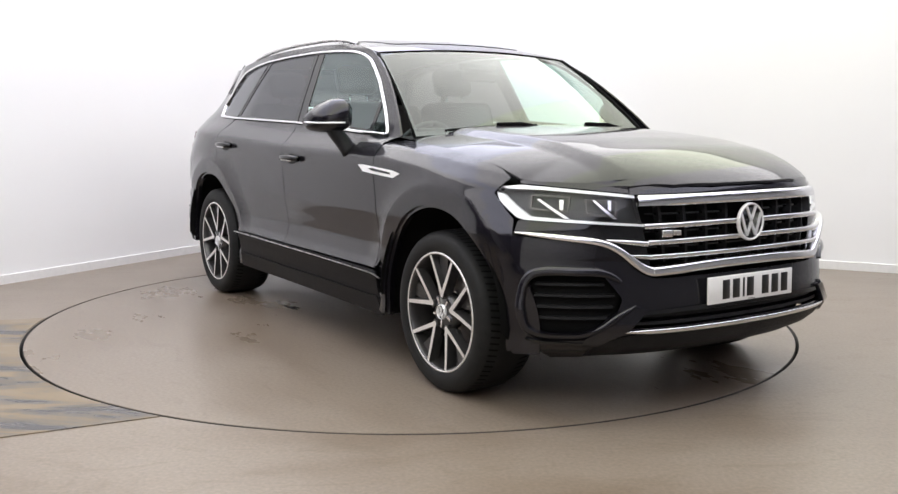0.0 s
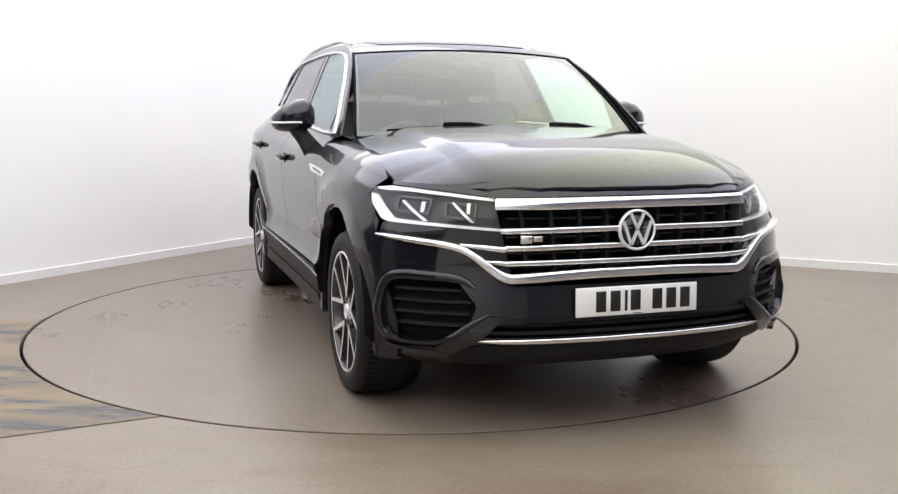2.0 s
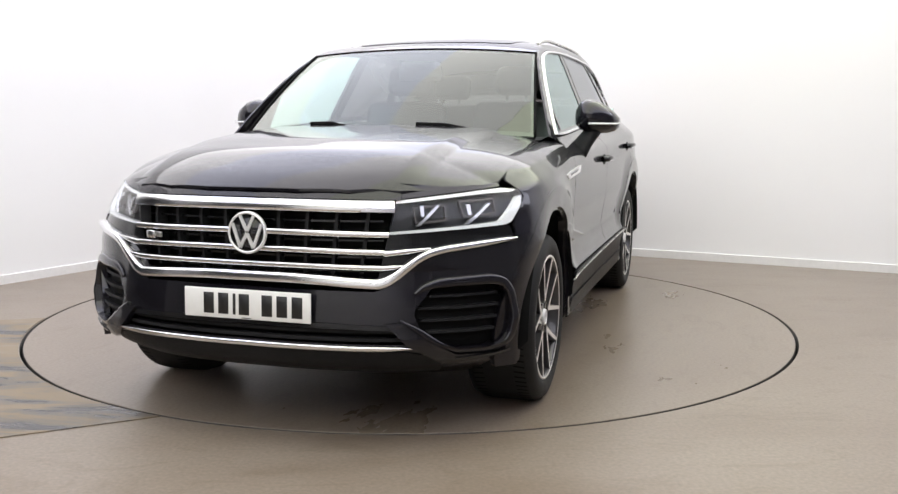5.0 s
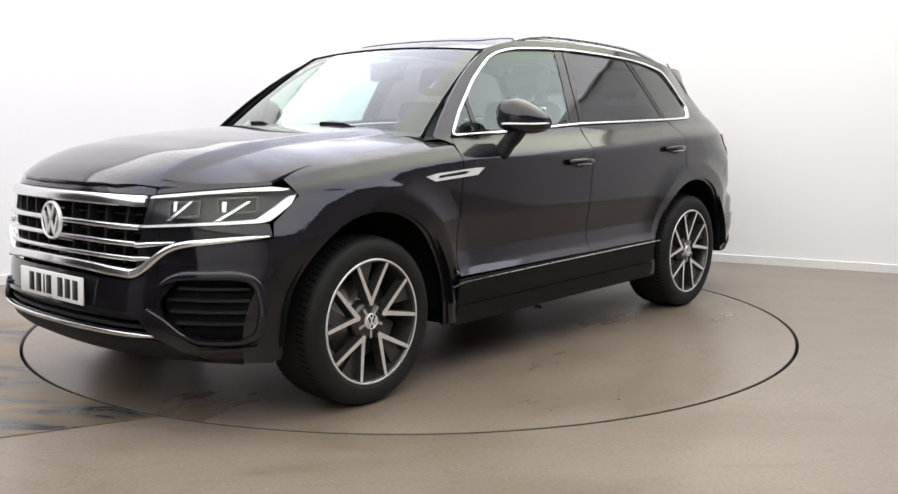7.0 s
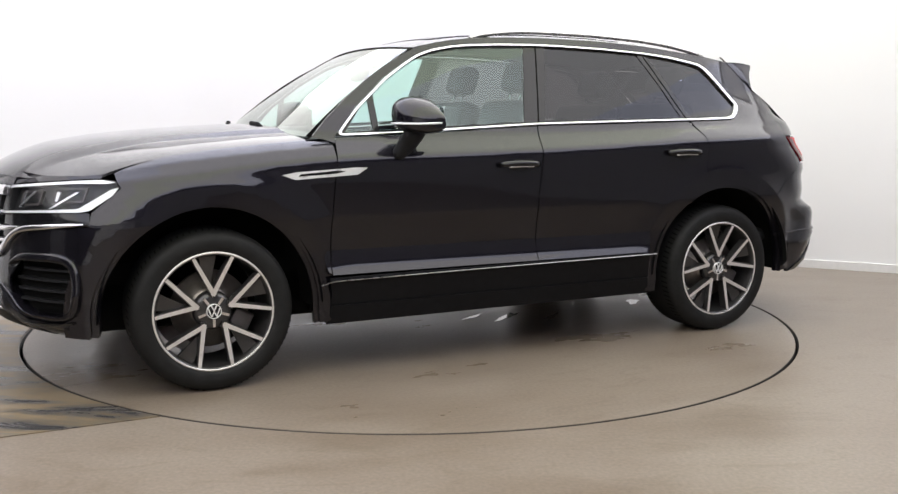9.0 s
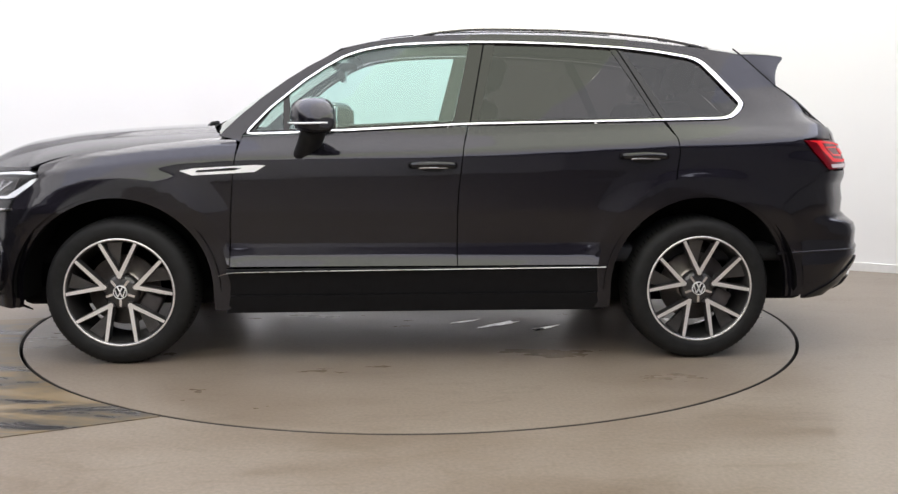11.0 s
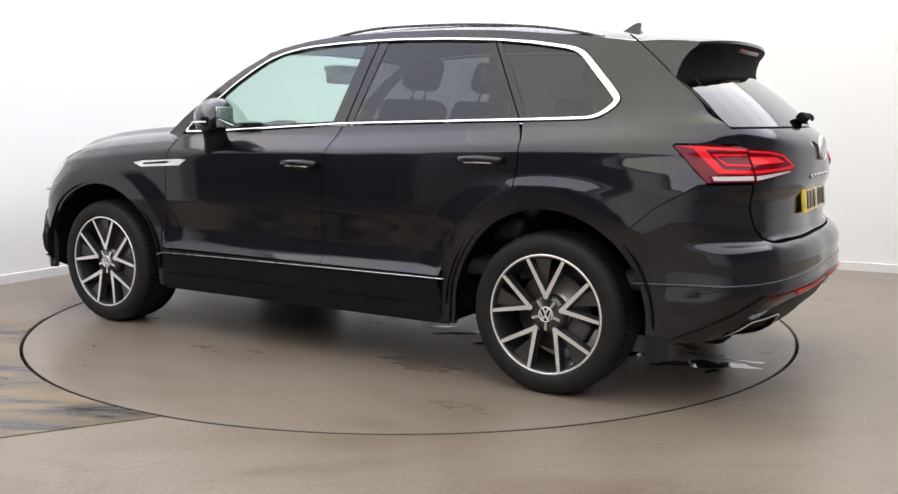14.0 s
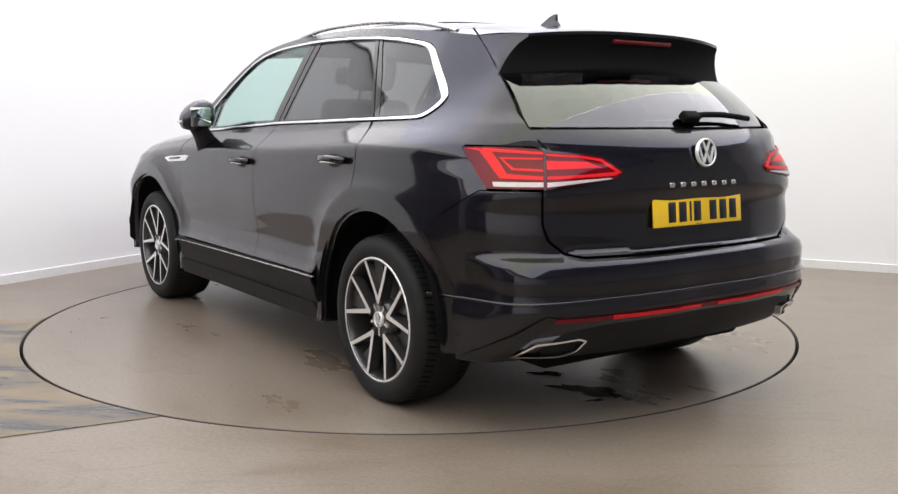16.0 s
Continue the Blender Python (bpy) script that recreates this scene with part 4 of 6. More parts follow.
    lower = both(Fr([(0, 0.462), (0.30, 0.460), (0.53, 0.452), (0.585, 0.402), (0.30, 0.404), (0, 0.406)]))
    panel("front_bumper", both(half), bumper_skin, PAINT, car, holes=[intake, [(-u, v) for u, v in intake], lower], step=0.028)
    return intake, lower


INTAKE, LOWER = body_panels()


def front_details():
    # intake frame and slats
    rim = Fr([(0.592, 0.588), (0.615, 0.610), (0.66, 0.626), (0.79, 0.630), (0.828, 0.618), (0.842, 0.58), (0.848, 0.50), (0.840, 0.41), (0.824, 0.375), (0.79, 0.364), (0.70, 0.368), (0.655, 0.392), (0.60, 0.450), (0.545, 0.492)])
    ob = bar_strip("intake_frame", rim, [0.006, 0.012, 0.017, 0.019, 0.018, 0.016, 0.015, 0.015, 0.015, 0.014, 0.014, 0.016, 0.014, 0.006], skin, PAINT, car, off=0.006, depth=0.06, crown=0.008, label="gloss black intake surround")
    mirrored(ob)
    ob = panel("intake_backing", [(u, v) for u, v in INTAKE], skin, SEAL, car, step=0.03, off=-0.05, lip=0)
    mirrored(ob)
    for z, y1 in ((0.572, 0.640), (0.528, 0.606), (0.484, 0.612), (0.440, 0.630)):
        ob = panel("intake_slat", Fr([(0.822, z + 0.004), (y1, z + 0.005), (y1, z - 0.005), (0.822, z - 0.006)]), skin, PLASTIC, car, step=0.024, off=-0.024, lip=0.03, edge=0.004)
        mirrored(ob)
    # diagonal blade below the intake
    bl = Fr([(0.815, 0.352), (0.70, 0.358), (0.62, 0.418), (0.55, 0.485), (0.50, 0.482), (0.565, 0.40), (0.65, 0.335), (0.69, 0.318), (0.83, 0.322)])
    ob = panel("bumper_blade", bl, bumper_skin, PAINT, car, step=0.02, off=0.022, lip=0.03)
    mirrored(ob)
    ob = panel("blade_strip", Fr([(0.835, 0.350), (0.80, 0.342), (0.70, 0.338), (0.70, 0.346), (0.80, 0.350), (0.835, 0.360)]), bumper_skin, BLACK, car, step=0.02, off=0.027, lip=0.01, label="gloss black lower strip")
    mirrored(ob)
    # lower grille
    panel("lower_grille_backing", LOWER, skin, SEAL, car, step=0.05, off=-0.06, lip=0)
    for z in (0.418, 0.448):
        panel("lower_grille_slat", both(Fr([(0, z + 0.007), (0.3, z + 0.007), (0.55, z + 0.006), (0.55, z - 0.006), (0.3, z - 0.007), (0, z - 0.007)])), skin, PLASTIC, car, step=0.04, off=-0.012, lip=0.03)
    panel("bumper_ledge", both(Fr([(0, 0.482), (0.3, 0.480), (0.56, 0.470), (0.56, 0.456), (0.3, 0.462), (0, 0.464)])), skin, BLACK, car, step=0.04, off=0.012, lip=0.02)
    lip_pts = Fr([(0.590, 0.392), (0.5, 0.389), (0.3, 0.390), (0, 0.391)])
    bar_strip("lip_strip", [(u, v) for u, v in lip_pts] + [(-u, v) for u, v in lip_pts[-2::-1]], [0.004, 0.0095, 0.0105, 0.0105, 0.0105, 0.0095, 0.004], skin, CHROME, car, off=0.012, depth=0.02, crown=0.006, label="chrome strip along the bumper lip")
    panel("lower_lip", both(Fr([(0, 0.378), (0.3, 0.377), (0.56, 0.374), (0.66, 0.345), (0.70, 0.262), (0.4, 0.272), (0, 0.277)])), skin, PLASTIC, car, step=0.03, off=0.006, lip=0.05)
    # grille
    grille = both(Fr([(0, 0.890), (0.3, 0.888), (0.530, 0.882), (0.512, 0.80), (0.475, 0.640), (0.3, 0.645), (0, 0.648)]))
    panel("grille_backing", grille, skin, SEAL, car, step=0.05, off=-0.07, lip=0)

    def bar(z, h, y1, z1, off):
        half = [(0, z), (0.15, z), (0.3, z + (z1 - z) * 0.35), (y1 * 0.8, z + (z1 - z) * 0.7), (y1, z1)]
        pts = [(sf(y), q) for y, q in half[::-1]] + [(-sf(y), q) for y, q in half[1:]]
        return bar_strip("grille_bar", pts, h, skin, CHROME, car, off=off, depth=0.045, crown=0.005 + 0.1 * h)
    bar(0.906, 0.0215, 0.535, 0.901, 0.016)
    bar(0.808, 0.0105, 0.515, 0.802, 0.012)
    bar(0.744, 0.0100, 0.500, 0.738, 0.012)
    bar(0.686, 0.0090, 0.487, 0.682, 0.012)
    bar(0.640, 0.0180, 0.478, 0.624, 0.018)
    for z in (0.846, 0.776, 0.715, 0.664):
        panel("grille_slat", both(Fr([(0, z + 0.004), (0.3, z + 0.004), (0.50, z + 0.003), (0.50, z - 0.003), (0.3, z - 0.004), (0, z - 0.004)])), skin, BLACK, car, step=0.05, off=-0.03, lip=0.02)
    for k in range(-4, 5):
        y = k * 0.112 + (0 if k else 0)
        if k == 0:
            continue
        w = 0.006
        panel("grille_upright", Fr([(y - w, 0.885), (y + w, 0.885), (y * 0.94 + w, 0.655), (y * 0.94 - w, 0.655)]), skin, PLASTIC, car, step=0.03, off=-0.012, lip=0.05)
    # side ends of the chrome bars and the long swoosh under the lamps
    for pts, h in (([(0.500, 0.733), (0.57, 0.741), (0.638, 0.750)], [0.010, 0.009, 0.004]), ([(0.487, 0.680), (0.53, 0.684), (0.568, 0.690)], [0.009, 0.008, 0.003])):
        mirrored(bar_strip("grille_bar_end", Fr(pts), h, skin, CHROME, car, off=0.008, depth=0.03, crown=0.006))
    sw = Fr([(0.472, 0.623), (0.500, 0.627), (0.530, 0.646), (0.60, 0.712), (0.635, 0.735), (0.68, 0.748), (0.78, 0.762), (0.835, 0.770), (0.862, 0.774)])
    mirrored(bar_strip("chrome_swoosh", sw, [0.018, 0.018, 0.016, 0.013, 0.0125, 0.012, 0.010, 0.007, 0.003], skin, CHROME, car, off=0.014, depth=0.03, crown=0.007, label="chrome blade under the headlamp"))
    ins = Fr([(0.515, 0.800), (0.70, 0.815), (0.84, 0.825), (0.865, 0.815), (0.87, 0.764), (0.78, 0.750), (0.65, 0.730), (0.50, 0.615), (0.48, 0.640)])
    mirrored(panel("lamp_underpanel", ins, skin, BLACK, car, step=0.025, off=-0.012, lip=0.02))
    # headlamps
    lamp = [(sf(0.545), 0.922), (sf(0.70), 0.938), (sf(0.82), 0.950), (sx(1.935), 0.955), (sx(1.87), 0.947), (sx(1.853), 0.925), (sx(1.875), 0.890), (sx(1.955), 0.828), (sx(1.985), 0.820), (sf(0.70), 0.812), (sf(0.515), 0.800)]
    hl = panel("headlamp", lamp, skin, LENS, car, step=0.022, off=0.003, lip=0.0, label="headlamp with clear lens and bright light guides")
    hl.visible_shadow = False
    panel("housing", inset_loop(lamp, 0.002), skin, LAMPGREY, hl, step=0.03, off=-0.05, lip=-0.045)
    top = [(sf(0.545), 0.921), (sf(0.70), 0.937), (sf(0.82), 0.949), (sx(1.935), 0.953), (sx(1.872), 0.944), (sx(1.90), 0.938), (sf(0.82), 0.937), (sf(0.70), 0.926), (sf(0.54), 0.910)]
    panel("upper_light_guide", top, skin, DRL, hl, step=0.016, off=-0.004, lip=0.02)
    bot = [(sf(0.515), 0.800), (sf(0.70), 0.812), (sx(1.985), 0.821), (sx(1.955), 0.829), (sx(1.876), 0.890), (sx(1.856), 0.922), (sx(1.885), 0.915), (sx(1.935), 0.880), (sx(2.00), 0.834), (sf(0.70), 0.822), (sf(0.518), 0.809)]
    panel("lower_light_guide", bot, skin, DRL, hl, step=0.016, off=-0.004, lip=0.02)
    for y in (0.655, 0.800):
        z = 0.868 if y < 0.7 else 0.885
        cell = Fr([(y - 0.055, z + 0.028), (y + 0.050, z + 0.034), (y + 0.045, z - 0.026), (y - 0.050, z - 0.034)])
        panel("lamp_cell", round_loop(cell, 0.008), skin, CALIPER, hl, holes=[round_loop(inset_loop(cell, 0.007), 0.006)], step=0.02, off=-0.022, lip=0.02)
        c = skin([sf(y)], [z], -0.035)[0]
        n = (skin([sf(y)], [z], 0.0)[0] - skin([sf(y)], [z], -0.01)[0])
        bm = bmesh.new()
        lathe(bm, [(0.0001, 0.016), (0.010, 0.014), (0.018, 0.008), (0.021, 0.0), (0.022, -0.01)], 20)
        bmesh.ops.transform(bm, matrix=Matrix.Translation(c) @ Vector(n).to_track_quat("Z", "Y").to_matrix().to_4x4(), verts=bm.verts)
        part("projector", bm, LENS, hl)
        y0, y1 = (0.612, 0.672) if y < 0.7 else (0.752, 0.822)
        br = Fr([(y0 - 0.009, 0.829), (y0 + 0.005, 0.829), (y1 + 0.010, 0.900), (y1 + 0.002, 0.902)])
        panel("light_guide_hook", br, skin, LAMPSILVER, hl, step=0.012, off=-0.012, lip=0.012)
        br = Fr([(y0 + 0.010, 0.862), (y0 + 0.020, 0.862), (y0 + 0.022, 0.900), (y0 + 0.010, 0.900)])
        panel("light_guide_blade", br, skin, LAMPSILVER, hl, step=0.012, off=-0.016, lip=0.012)
    tw = mirrored(hl)
    tw.visible_shadow = False
    for c in hl.children:
        mirrored(c, parent=tw)


front_details()


def emblem(parent, m, r, name="badge"):
    """Round badge: chrome ring and two chevrons on a dark disc."""
    b = bmesh.new()
    lathe(b, [(r - r * 0.13, 0.006), (r - r * 0.11, 0.010), (r - r * 0.03, 0.010), (r, 0.005), (r, -0.004)], 48, m)
    ob = part(name, b, BRIGHT, parent, "round chrome badge")
    b = bmesh.new()
    lathe(b, [(0.0001, 0.003), (r * 0.9, 0.003), (r * 0.9, -0.004)], 40, m)
    part("badge_disc", b, BLACK, ob)
    w = r * 0.15
    for p, q in (((-0.36, 0.80), (0, 0.06)), ((0.36, 0.80), (0, 0.06)), ((-0.76, 0.42), (-0.34, -0.72)), ((-0.34, -0.72), (0, -0.02)), ((0, -0.02), (0.34, -0.72)), ((0.34, -0.72), (0.76, 0.42))):
        b = bmesh.new()
        p, q = Vector(p) * r, Vector(q) * r
        d = (q - p).normalized()
        n = Vector((-d.y, d.x)) * w / 2
        co = [p - n, q - n, q + n, p + n]
        lo = [b.verts.new((c.x, c.y, 0.002)) for c in co]
        hi = [b.verts.new((c.x, c.y, 0.009)) for c in co]
        b.faces.new(hi)
        for i in range(4):
            b.faces.new((lo[i], lo[(i + 1) % 4], hi[(i + 1) % 4], hi[i]))
        bmesh.ops.recalc_face_normals(b, faces=b.faces)
        bmesh.ops.transform(b, matrix=m, verts=b.verts)
        part("badge_bar", b, BRIGHT, ob)
    return ob


def facing(p, fwd, up=(0, 0, 1)):
    """Frame with z along fwd and y near up, at p."""
    z = Vector(fwd).normalized()
    x = Vector(up).cross(z).normalized()
    y = z.cross(x)
    m = Matrix((x, y, z)).transposed().to_4x4()
    return Matrix.Translation(p) @ m


def plate(m, mat, name):
    b = rounded_box(-0.260, 0.260, -0.0555, 0.0555, -0.006, 0.004, 0.003, 2, m)
    ob = part(name, b, mat, car, "number plate with plain black bars")
    x = -0.178
    for w in (0.050, 0.050, 0.014, 0.050, None, 0.050, 0.050, 0.050):
        if w is None:
            x += 0.033
            continue
        part("plate_bar", rounded_box(x, x + w * 0.86, -0.0395, 0.0395, 0.003, 0.0052, 0.0008, 1, m), INK, ob)
        x += w + 0.011
    part("plate_maker_line", rounded_box(-0.02, 0.02, -0.052, -0.049, 0.003, 0.0048, 0.0005, 1, m), INK, ob)
    return ob


emblem(car, facing((2.383, 0, 0.800), (1, 0, 0.05)), 0.0785)
plate(facing((2.404, 0, 0.5335), (1, 0, 0.03)), PLATEW, "front_number_plate")
emblem(car, facing((-2.374, 0, 1.088), (-1, 0, 0.12)), 0.056)
plate(facing((-2.350, 0, 0.857), (-1, 0, 0.10)), PLATEY, "rear_number_plate")
# small two-tone sport badge in the grille
m = facing((2.345, -0.415, 0.773), (1, -0.32, 0))
ob = part("grille_badge", rounded_box(-0.045, 0.0, -0.014, 0.014, 0, 0.012, 0.003, 2, m), CHROME, car, "small chrome and black grille badge")
part("badge_bar", rounded_box(0.004, 0.038, -0.008, 0.012, 0, 0.010, 0.003, 2, m), SATIN, ob)


def side_glass():
    inner = inset_loop(WIN, WIN_W)
    mid = inset_loop(WIN, [w / 2 for w in WIN_W])
    ob = bar_strip("window_chrome", S(mid), [w / 2 for w in WIN_W], skin, CHROME, car, off=0.004, depth=0.02, crown=0.005, closed=True, label="chrome window surround")
    mirrored(ob)

    def upper(x):
        """Inner top edge of the opening at x."""
        xs = [p[0] for p in inner[:17]][::-1]
        zs = [p[1] for p in inner[:17]][::-1]
        return float(np.interp(x, xs, zs)) - 0.004

    def lower(x):
        return belt(x) + 0.022
    tri = [(0.815, lower(0.82) - 0.002), (0.72, upper(0.72)), (0.675, upper(0.675)), (0.672, lower(0.66))]
    front = [(0.640, lower(0.64))] + [(x, upper(x)) for x in np.linspace(0.645, -0.262, 12)] + [(-0.262 + 0.09, lower(-0.17))]
    rear = [(-0.300, lower(-0.30))] + [(x, upper(x)) for x in np.linspace(-0.395, -0.985, 7)] + [(-1.09, 1.41), (-1.195, lower(-1.19))]
    quarter = [(-1.262, lower(-1.26)), (-1.16, 1.41), (-1.052, upper(-1.052)), (-1.2, upper(-1.2)), (-1.38, upper(-1.38)), (-1.43, upper(-1.43) - 0.002)] + inset_loop(inner, 0.005)[16:23] + [(-1.55, lower(-1.55) - 0.002)]
    back = panel("pillar_trim", S(inset_loop(WIN, 0.006)), skin, BLACK, car, holes=[S(l) for l in (tri, front, rear, quarter)], step=0.03, off=-0.004, lip=0.02, label="gloss black window pillar trim")
    mirrored(back)
    for l, mt, nm in ((tri, CLEAR, "window"), (front, CLEAR, "window"), (rear, PRIVACY, "window"), (quarter, PRIVACY, "window")):
        g = panel(nm, S(l), skin, mt, car, step=0.05, off=-0.009, lip=0, edge=0, label="clear side window" if mt is CLEAR else "dark privacy side window")
        g.visible_shadow = False
        mirrored(g).visible_shadow = False
    # shut line strips across the black pillar
    for a, b in (((-0.336, 1.596), (-0.255, 1.190)), ((-1.022, 1.575), (-1.235, 1.212))):
        w = 0.004
        mirrored(panel("pillar_gap", S([(a[0] - w, a[1]), (a[0] + w, a[1]), (b[0] + w, b[1]), (b[0] - w, b[1])]), skin, SEAL, car, step=0.03, off=-0.002, lip=0.004))


side_glass()

WS_B = quad_curve((1.125, 0, 1.150), (0.978, 0.772, 1.130), 2.2)
WS_T = quad_curve((0.420, 0, 1.594), (0.382, 0.643, 1.566), 2.2)
shield = ruled(WS_B, WS_T, 0.022, (0.55, 0, 0.83))
SHIELD_EDGE = [(-1, 0), (1, 0), (1, 1), (-1, 1)]


def screens():
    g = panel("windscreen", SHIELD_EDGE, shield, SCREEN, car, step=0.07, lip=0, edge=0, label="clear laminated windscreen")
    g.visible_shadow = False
    # black printed border, as a frame just inside
    panel("windscreen_border", SHIELD_EDGE, shield, BLACK, car, holes=[[(-0.972, 0.05), (0.972, 0.05), (0.968, 0.978), (-0.968, 0.978)]], step=0.06, off=-0.006, lip=0, edge=0)
    # seal between pillar and glass
    for sg in (1, -1):
        b = bmesh.new()
        pts = [shield(np.array([sg * 1.004]), np.array([v]), 0.002)[0] for v in np.linspace(0, 1, 12)]
        tube(b, pts, 0.007, 6)
        part("windscreen_seal", b, SEAL, car)
    b = bmesh.new()
    tube(b, [shield(np.array([u]), np.array([1.0]), 0.0)[0] for u in np.linspace(-1, 1, 20)], 0.006, 6)
    part("windscreen_seal", b, SEAL, car)
    # cowl under the glass
    cow = ruled([(p[0] + 0.012, p[1], p[2] - 0.035) for p in WS_B], [(p[0] - 0.03, p[1], p[2] + 0.012) for p in WS_B], 0.0, (0.3, 0, 0.95))
    panel("cowl", SHIELD_EDGE, cow, PLASTIC, car, step=0.1, lip=0, edge=0)
    # wipers at rest
    for y0, y1, v in ((-0.10, 0.52, 0.012), (-0.62, -0.08, 0.015)):
        b = bmesh.new()
        pts = [shield(np.array([y / 0.76]), np.array([v + 0.02 * math.sin(math.pi * k / 8)]), 0.016)[0] for k, y in enumerate(np.linspace(y0, y1, 9))]
        tube(b, pts, 0.006, 6)
        w = part("wiper", b, SEAL, car)
        b = bmesh.new()
        tube(b, [pts[4] + np.array([0.0, 0, 0.012]), pts[6] + np.array([0.02, 0, 0.014]), pts[8] + np.array([0.05, 0.02, -0.01])], 0.009, 8)
        part("wiper_arm", b, SEAL, w)
    # rear glass
    q0, q1 = (skin([at_x(x, z)[0]], [z], -0.012)[0] for x, z in ((-2.125, 1.187), (-1.868, 1.408)))
    rb = quad_curve((-2.285, 0, 1.187), tuple(q0), 2.4)
    rt = quad_curve((-1.950, 0, 1.455), tuple(q1), 2.4)
    rg = ruled(rb, rt, 0.018, (-0.66, 0, 0.75))
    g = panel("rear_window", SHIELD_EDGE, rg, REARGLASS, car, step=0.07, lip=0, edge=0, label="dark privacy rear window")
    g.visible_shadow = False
    panel("rear_window_border", SHIELD_EDGE, rg, BLACK, car, holes=[[(-0.93, 0.06), (0.93, 0.06), (0.92, 0.94), (-0.92, 0.94)]], step=0.06, off=-0.005, lip=0, edge=0)
    # dark shut line between the wing and the tailgate
    for sg in (1, -1):
        b = bmesh.new()
        pts = [skin([at_x(x, z)[0]], [z], -0.003)[0] for x, z in ((-1.66, 1.585), (-1.703, 1.553), (-1.79, 1.478), (-1.885, 1.393), (-2.0, 1.297), (-2.128, 1.190), (-2.175, 1.140), (-2.20, 1.105))]
        tube(b, [(p[0], sg * p[1], p[2]) for p in pts], 0.004, 6)
        part("tailgate_gap", b, SEAL, car)
    # rear wiper
    b = bmesh.new()
    tube(b, [rg(np.array([u]), np.array([v]), 0.03)[0] for u, v in ((0.03, 0.05), (-0.14, 0.085), (-0.32, 0.085), (-0.50, 0.055), (-0.60, 0.035))], 0.010, 8, 1.2)
    w = part("rear_wiper", b, SEAL, car)
    part("wiper_pivot", rounded_box(-0.035, 0.055, -0.024, 0.022, -0.016, 0.022, 0.010, 3, facing(rg(np.array([0.0]), np.array([0.07]), 0.02)[0], (-0.66, 0, 0.75))), SEAL, w)


screens()


def rear_details():
    half = [(sr(0), 1.178), (sr(0.45), 1.178), (sr(0.70), 1.178), (sr(0.82), 1.176), (sr(0.775), 1.13), (sr(0.725), 1.10), (sr(0.728), 0.95), (sr(0.725), 0.83), (sr(0.705), 0.775), (sr(0.65), 0.728), (sr(0.58), 0.713), (sr(0.3), 0.711), (sr(0), 0.711)]
    panel("tailgate", both_rear(half), skin, PAINT, car, step=0.03)
    half = [(sr(0), 0.702), (sr(0.3), 0.702), (sr(0.585), 0.7045), (sr(0.657), 0.72), (sr(0.713), 0.77), (sr(0.733), 0.83), (sr(0.735), 0.953), (sx(-2.066), 0.953), (sx(-1.902), 0.8535)] + S(arch(HUB_R, 0.548, 133.4, 186, 14)) + \
           [(sx(-1.985), 0.302), (sr(0.80), 0.312), (sr(0.66), 0.44), (sr(0.5), 0.46), (sr(0), 0.465)]
    panel("rear_bumper", both_rear(half), bumper_skin, PAINT, car, step=0.03)
    # crease shelf and dark diffuser
    half = [(sr(0), 0.462), (sr(0.5), 0.457), (sr(0.655), 0.437), (sr(0.79), 0.330), (sr(0.74), 0.328), (sr(0.5), 0.322), (sr(0), 0.318)]
    panel("diffuser", both_rear(half), skin, PLASTIC, car, step=0.03, off=-0.008, lip=0.05, label="dark plastic rear diffuser")
    half = Re([(0.945, 0.540), (0.90, 0.545), (0.80, 0.550), (0.5, 0.560), (0.2, 0.562), (0.0, 0.562)])
    bar_strip("bumper_strip", half + [(2 * LEN - u, v) for u, v in half[-2::-1]], 0.006, bumper_skin, PAINT, car, off=0.004, depth=0.012, crown=0.004)
    mirrored(panel("corner_blade", Re([(0.86, 0.31), (0.80, 0.36), (0.71, 0.47), (0.69, 0.50), (0.72, 0.505), (0.80, 0.43), (0.91, 0.31)]), bumper_skin, BLACK, car, step=0.02, off=0.014, lip=0.02, edge=0.005))
    half = [(sr(0), 0.498), (sr(0.4), 0.497), (sr(0.725), 0.496), (sr(0.70), 0.481), (sr(0.4), 0.480), (sr(0), 0.480)]
    panel("reflector_strip", both_rear(half), skin, REDLENS, car, step=0.03, off=0.012, lip=0.02, edge=0.004, label="long red reflector in the bumper")
    rf = Re([(0.49, 0.497), (0.05, 0.496), (0.05, 0.482), (0.49, 0.483)])
    mirrored(panel("reflector", rf, skin, REDBRIGHT, car, step=0.02, off=0.015, lip=0.01, label="bright red reflector"))
    # tailpipe trims
    pipe = round_loop(Re([(0.815, 0.335), (0.745, 0.400), (0.61, 0.416), (0.575, 0.402), (0.612, 0.355), (0.66, 0.335)]), 0.012)
    tp = panel("tailpipe_trim", pipe, skin, CHROME, car, holes=[inset_loop(pipe, 0.008)], step=0.014, off=0.022, lip=0.05, edge=0.002, label="chrome tailpipe surround")
    panel("tailpipe_mesh", inset_loop(pipe, 0.006), skin, SEAL, tp, step=0.03, off=-0.012, lip=0)
    tw = mirrored(tp)
    for c in tp.children:
        mirrored(c, parent=tw)
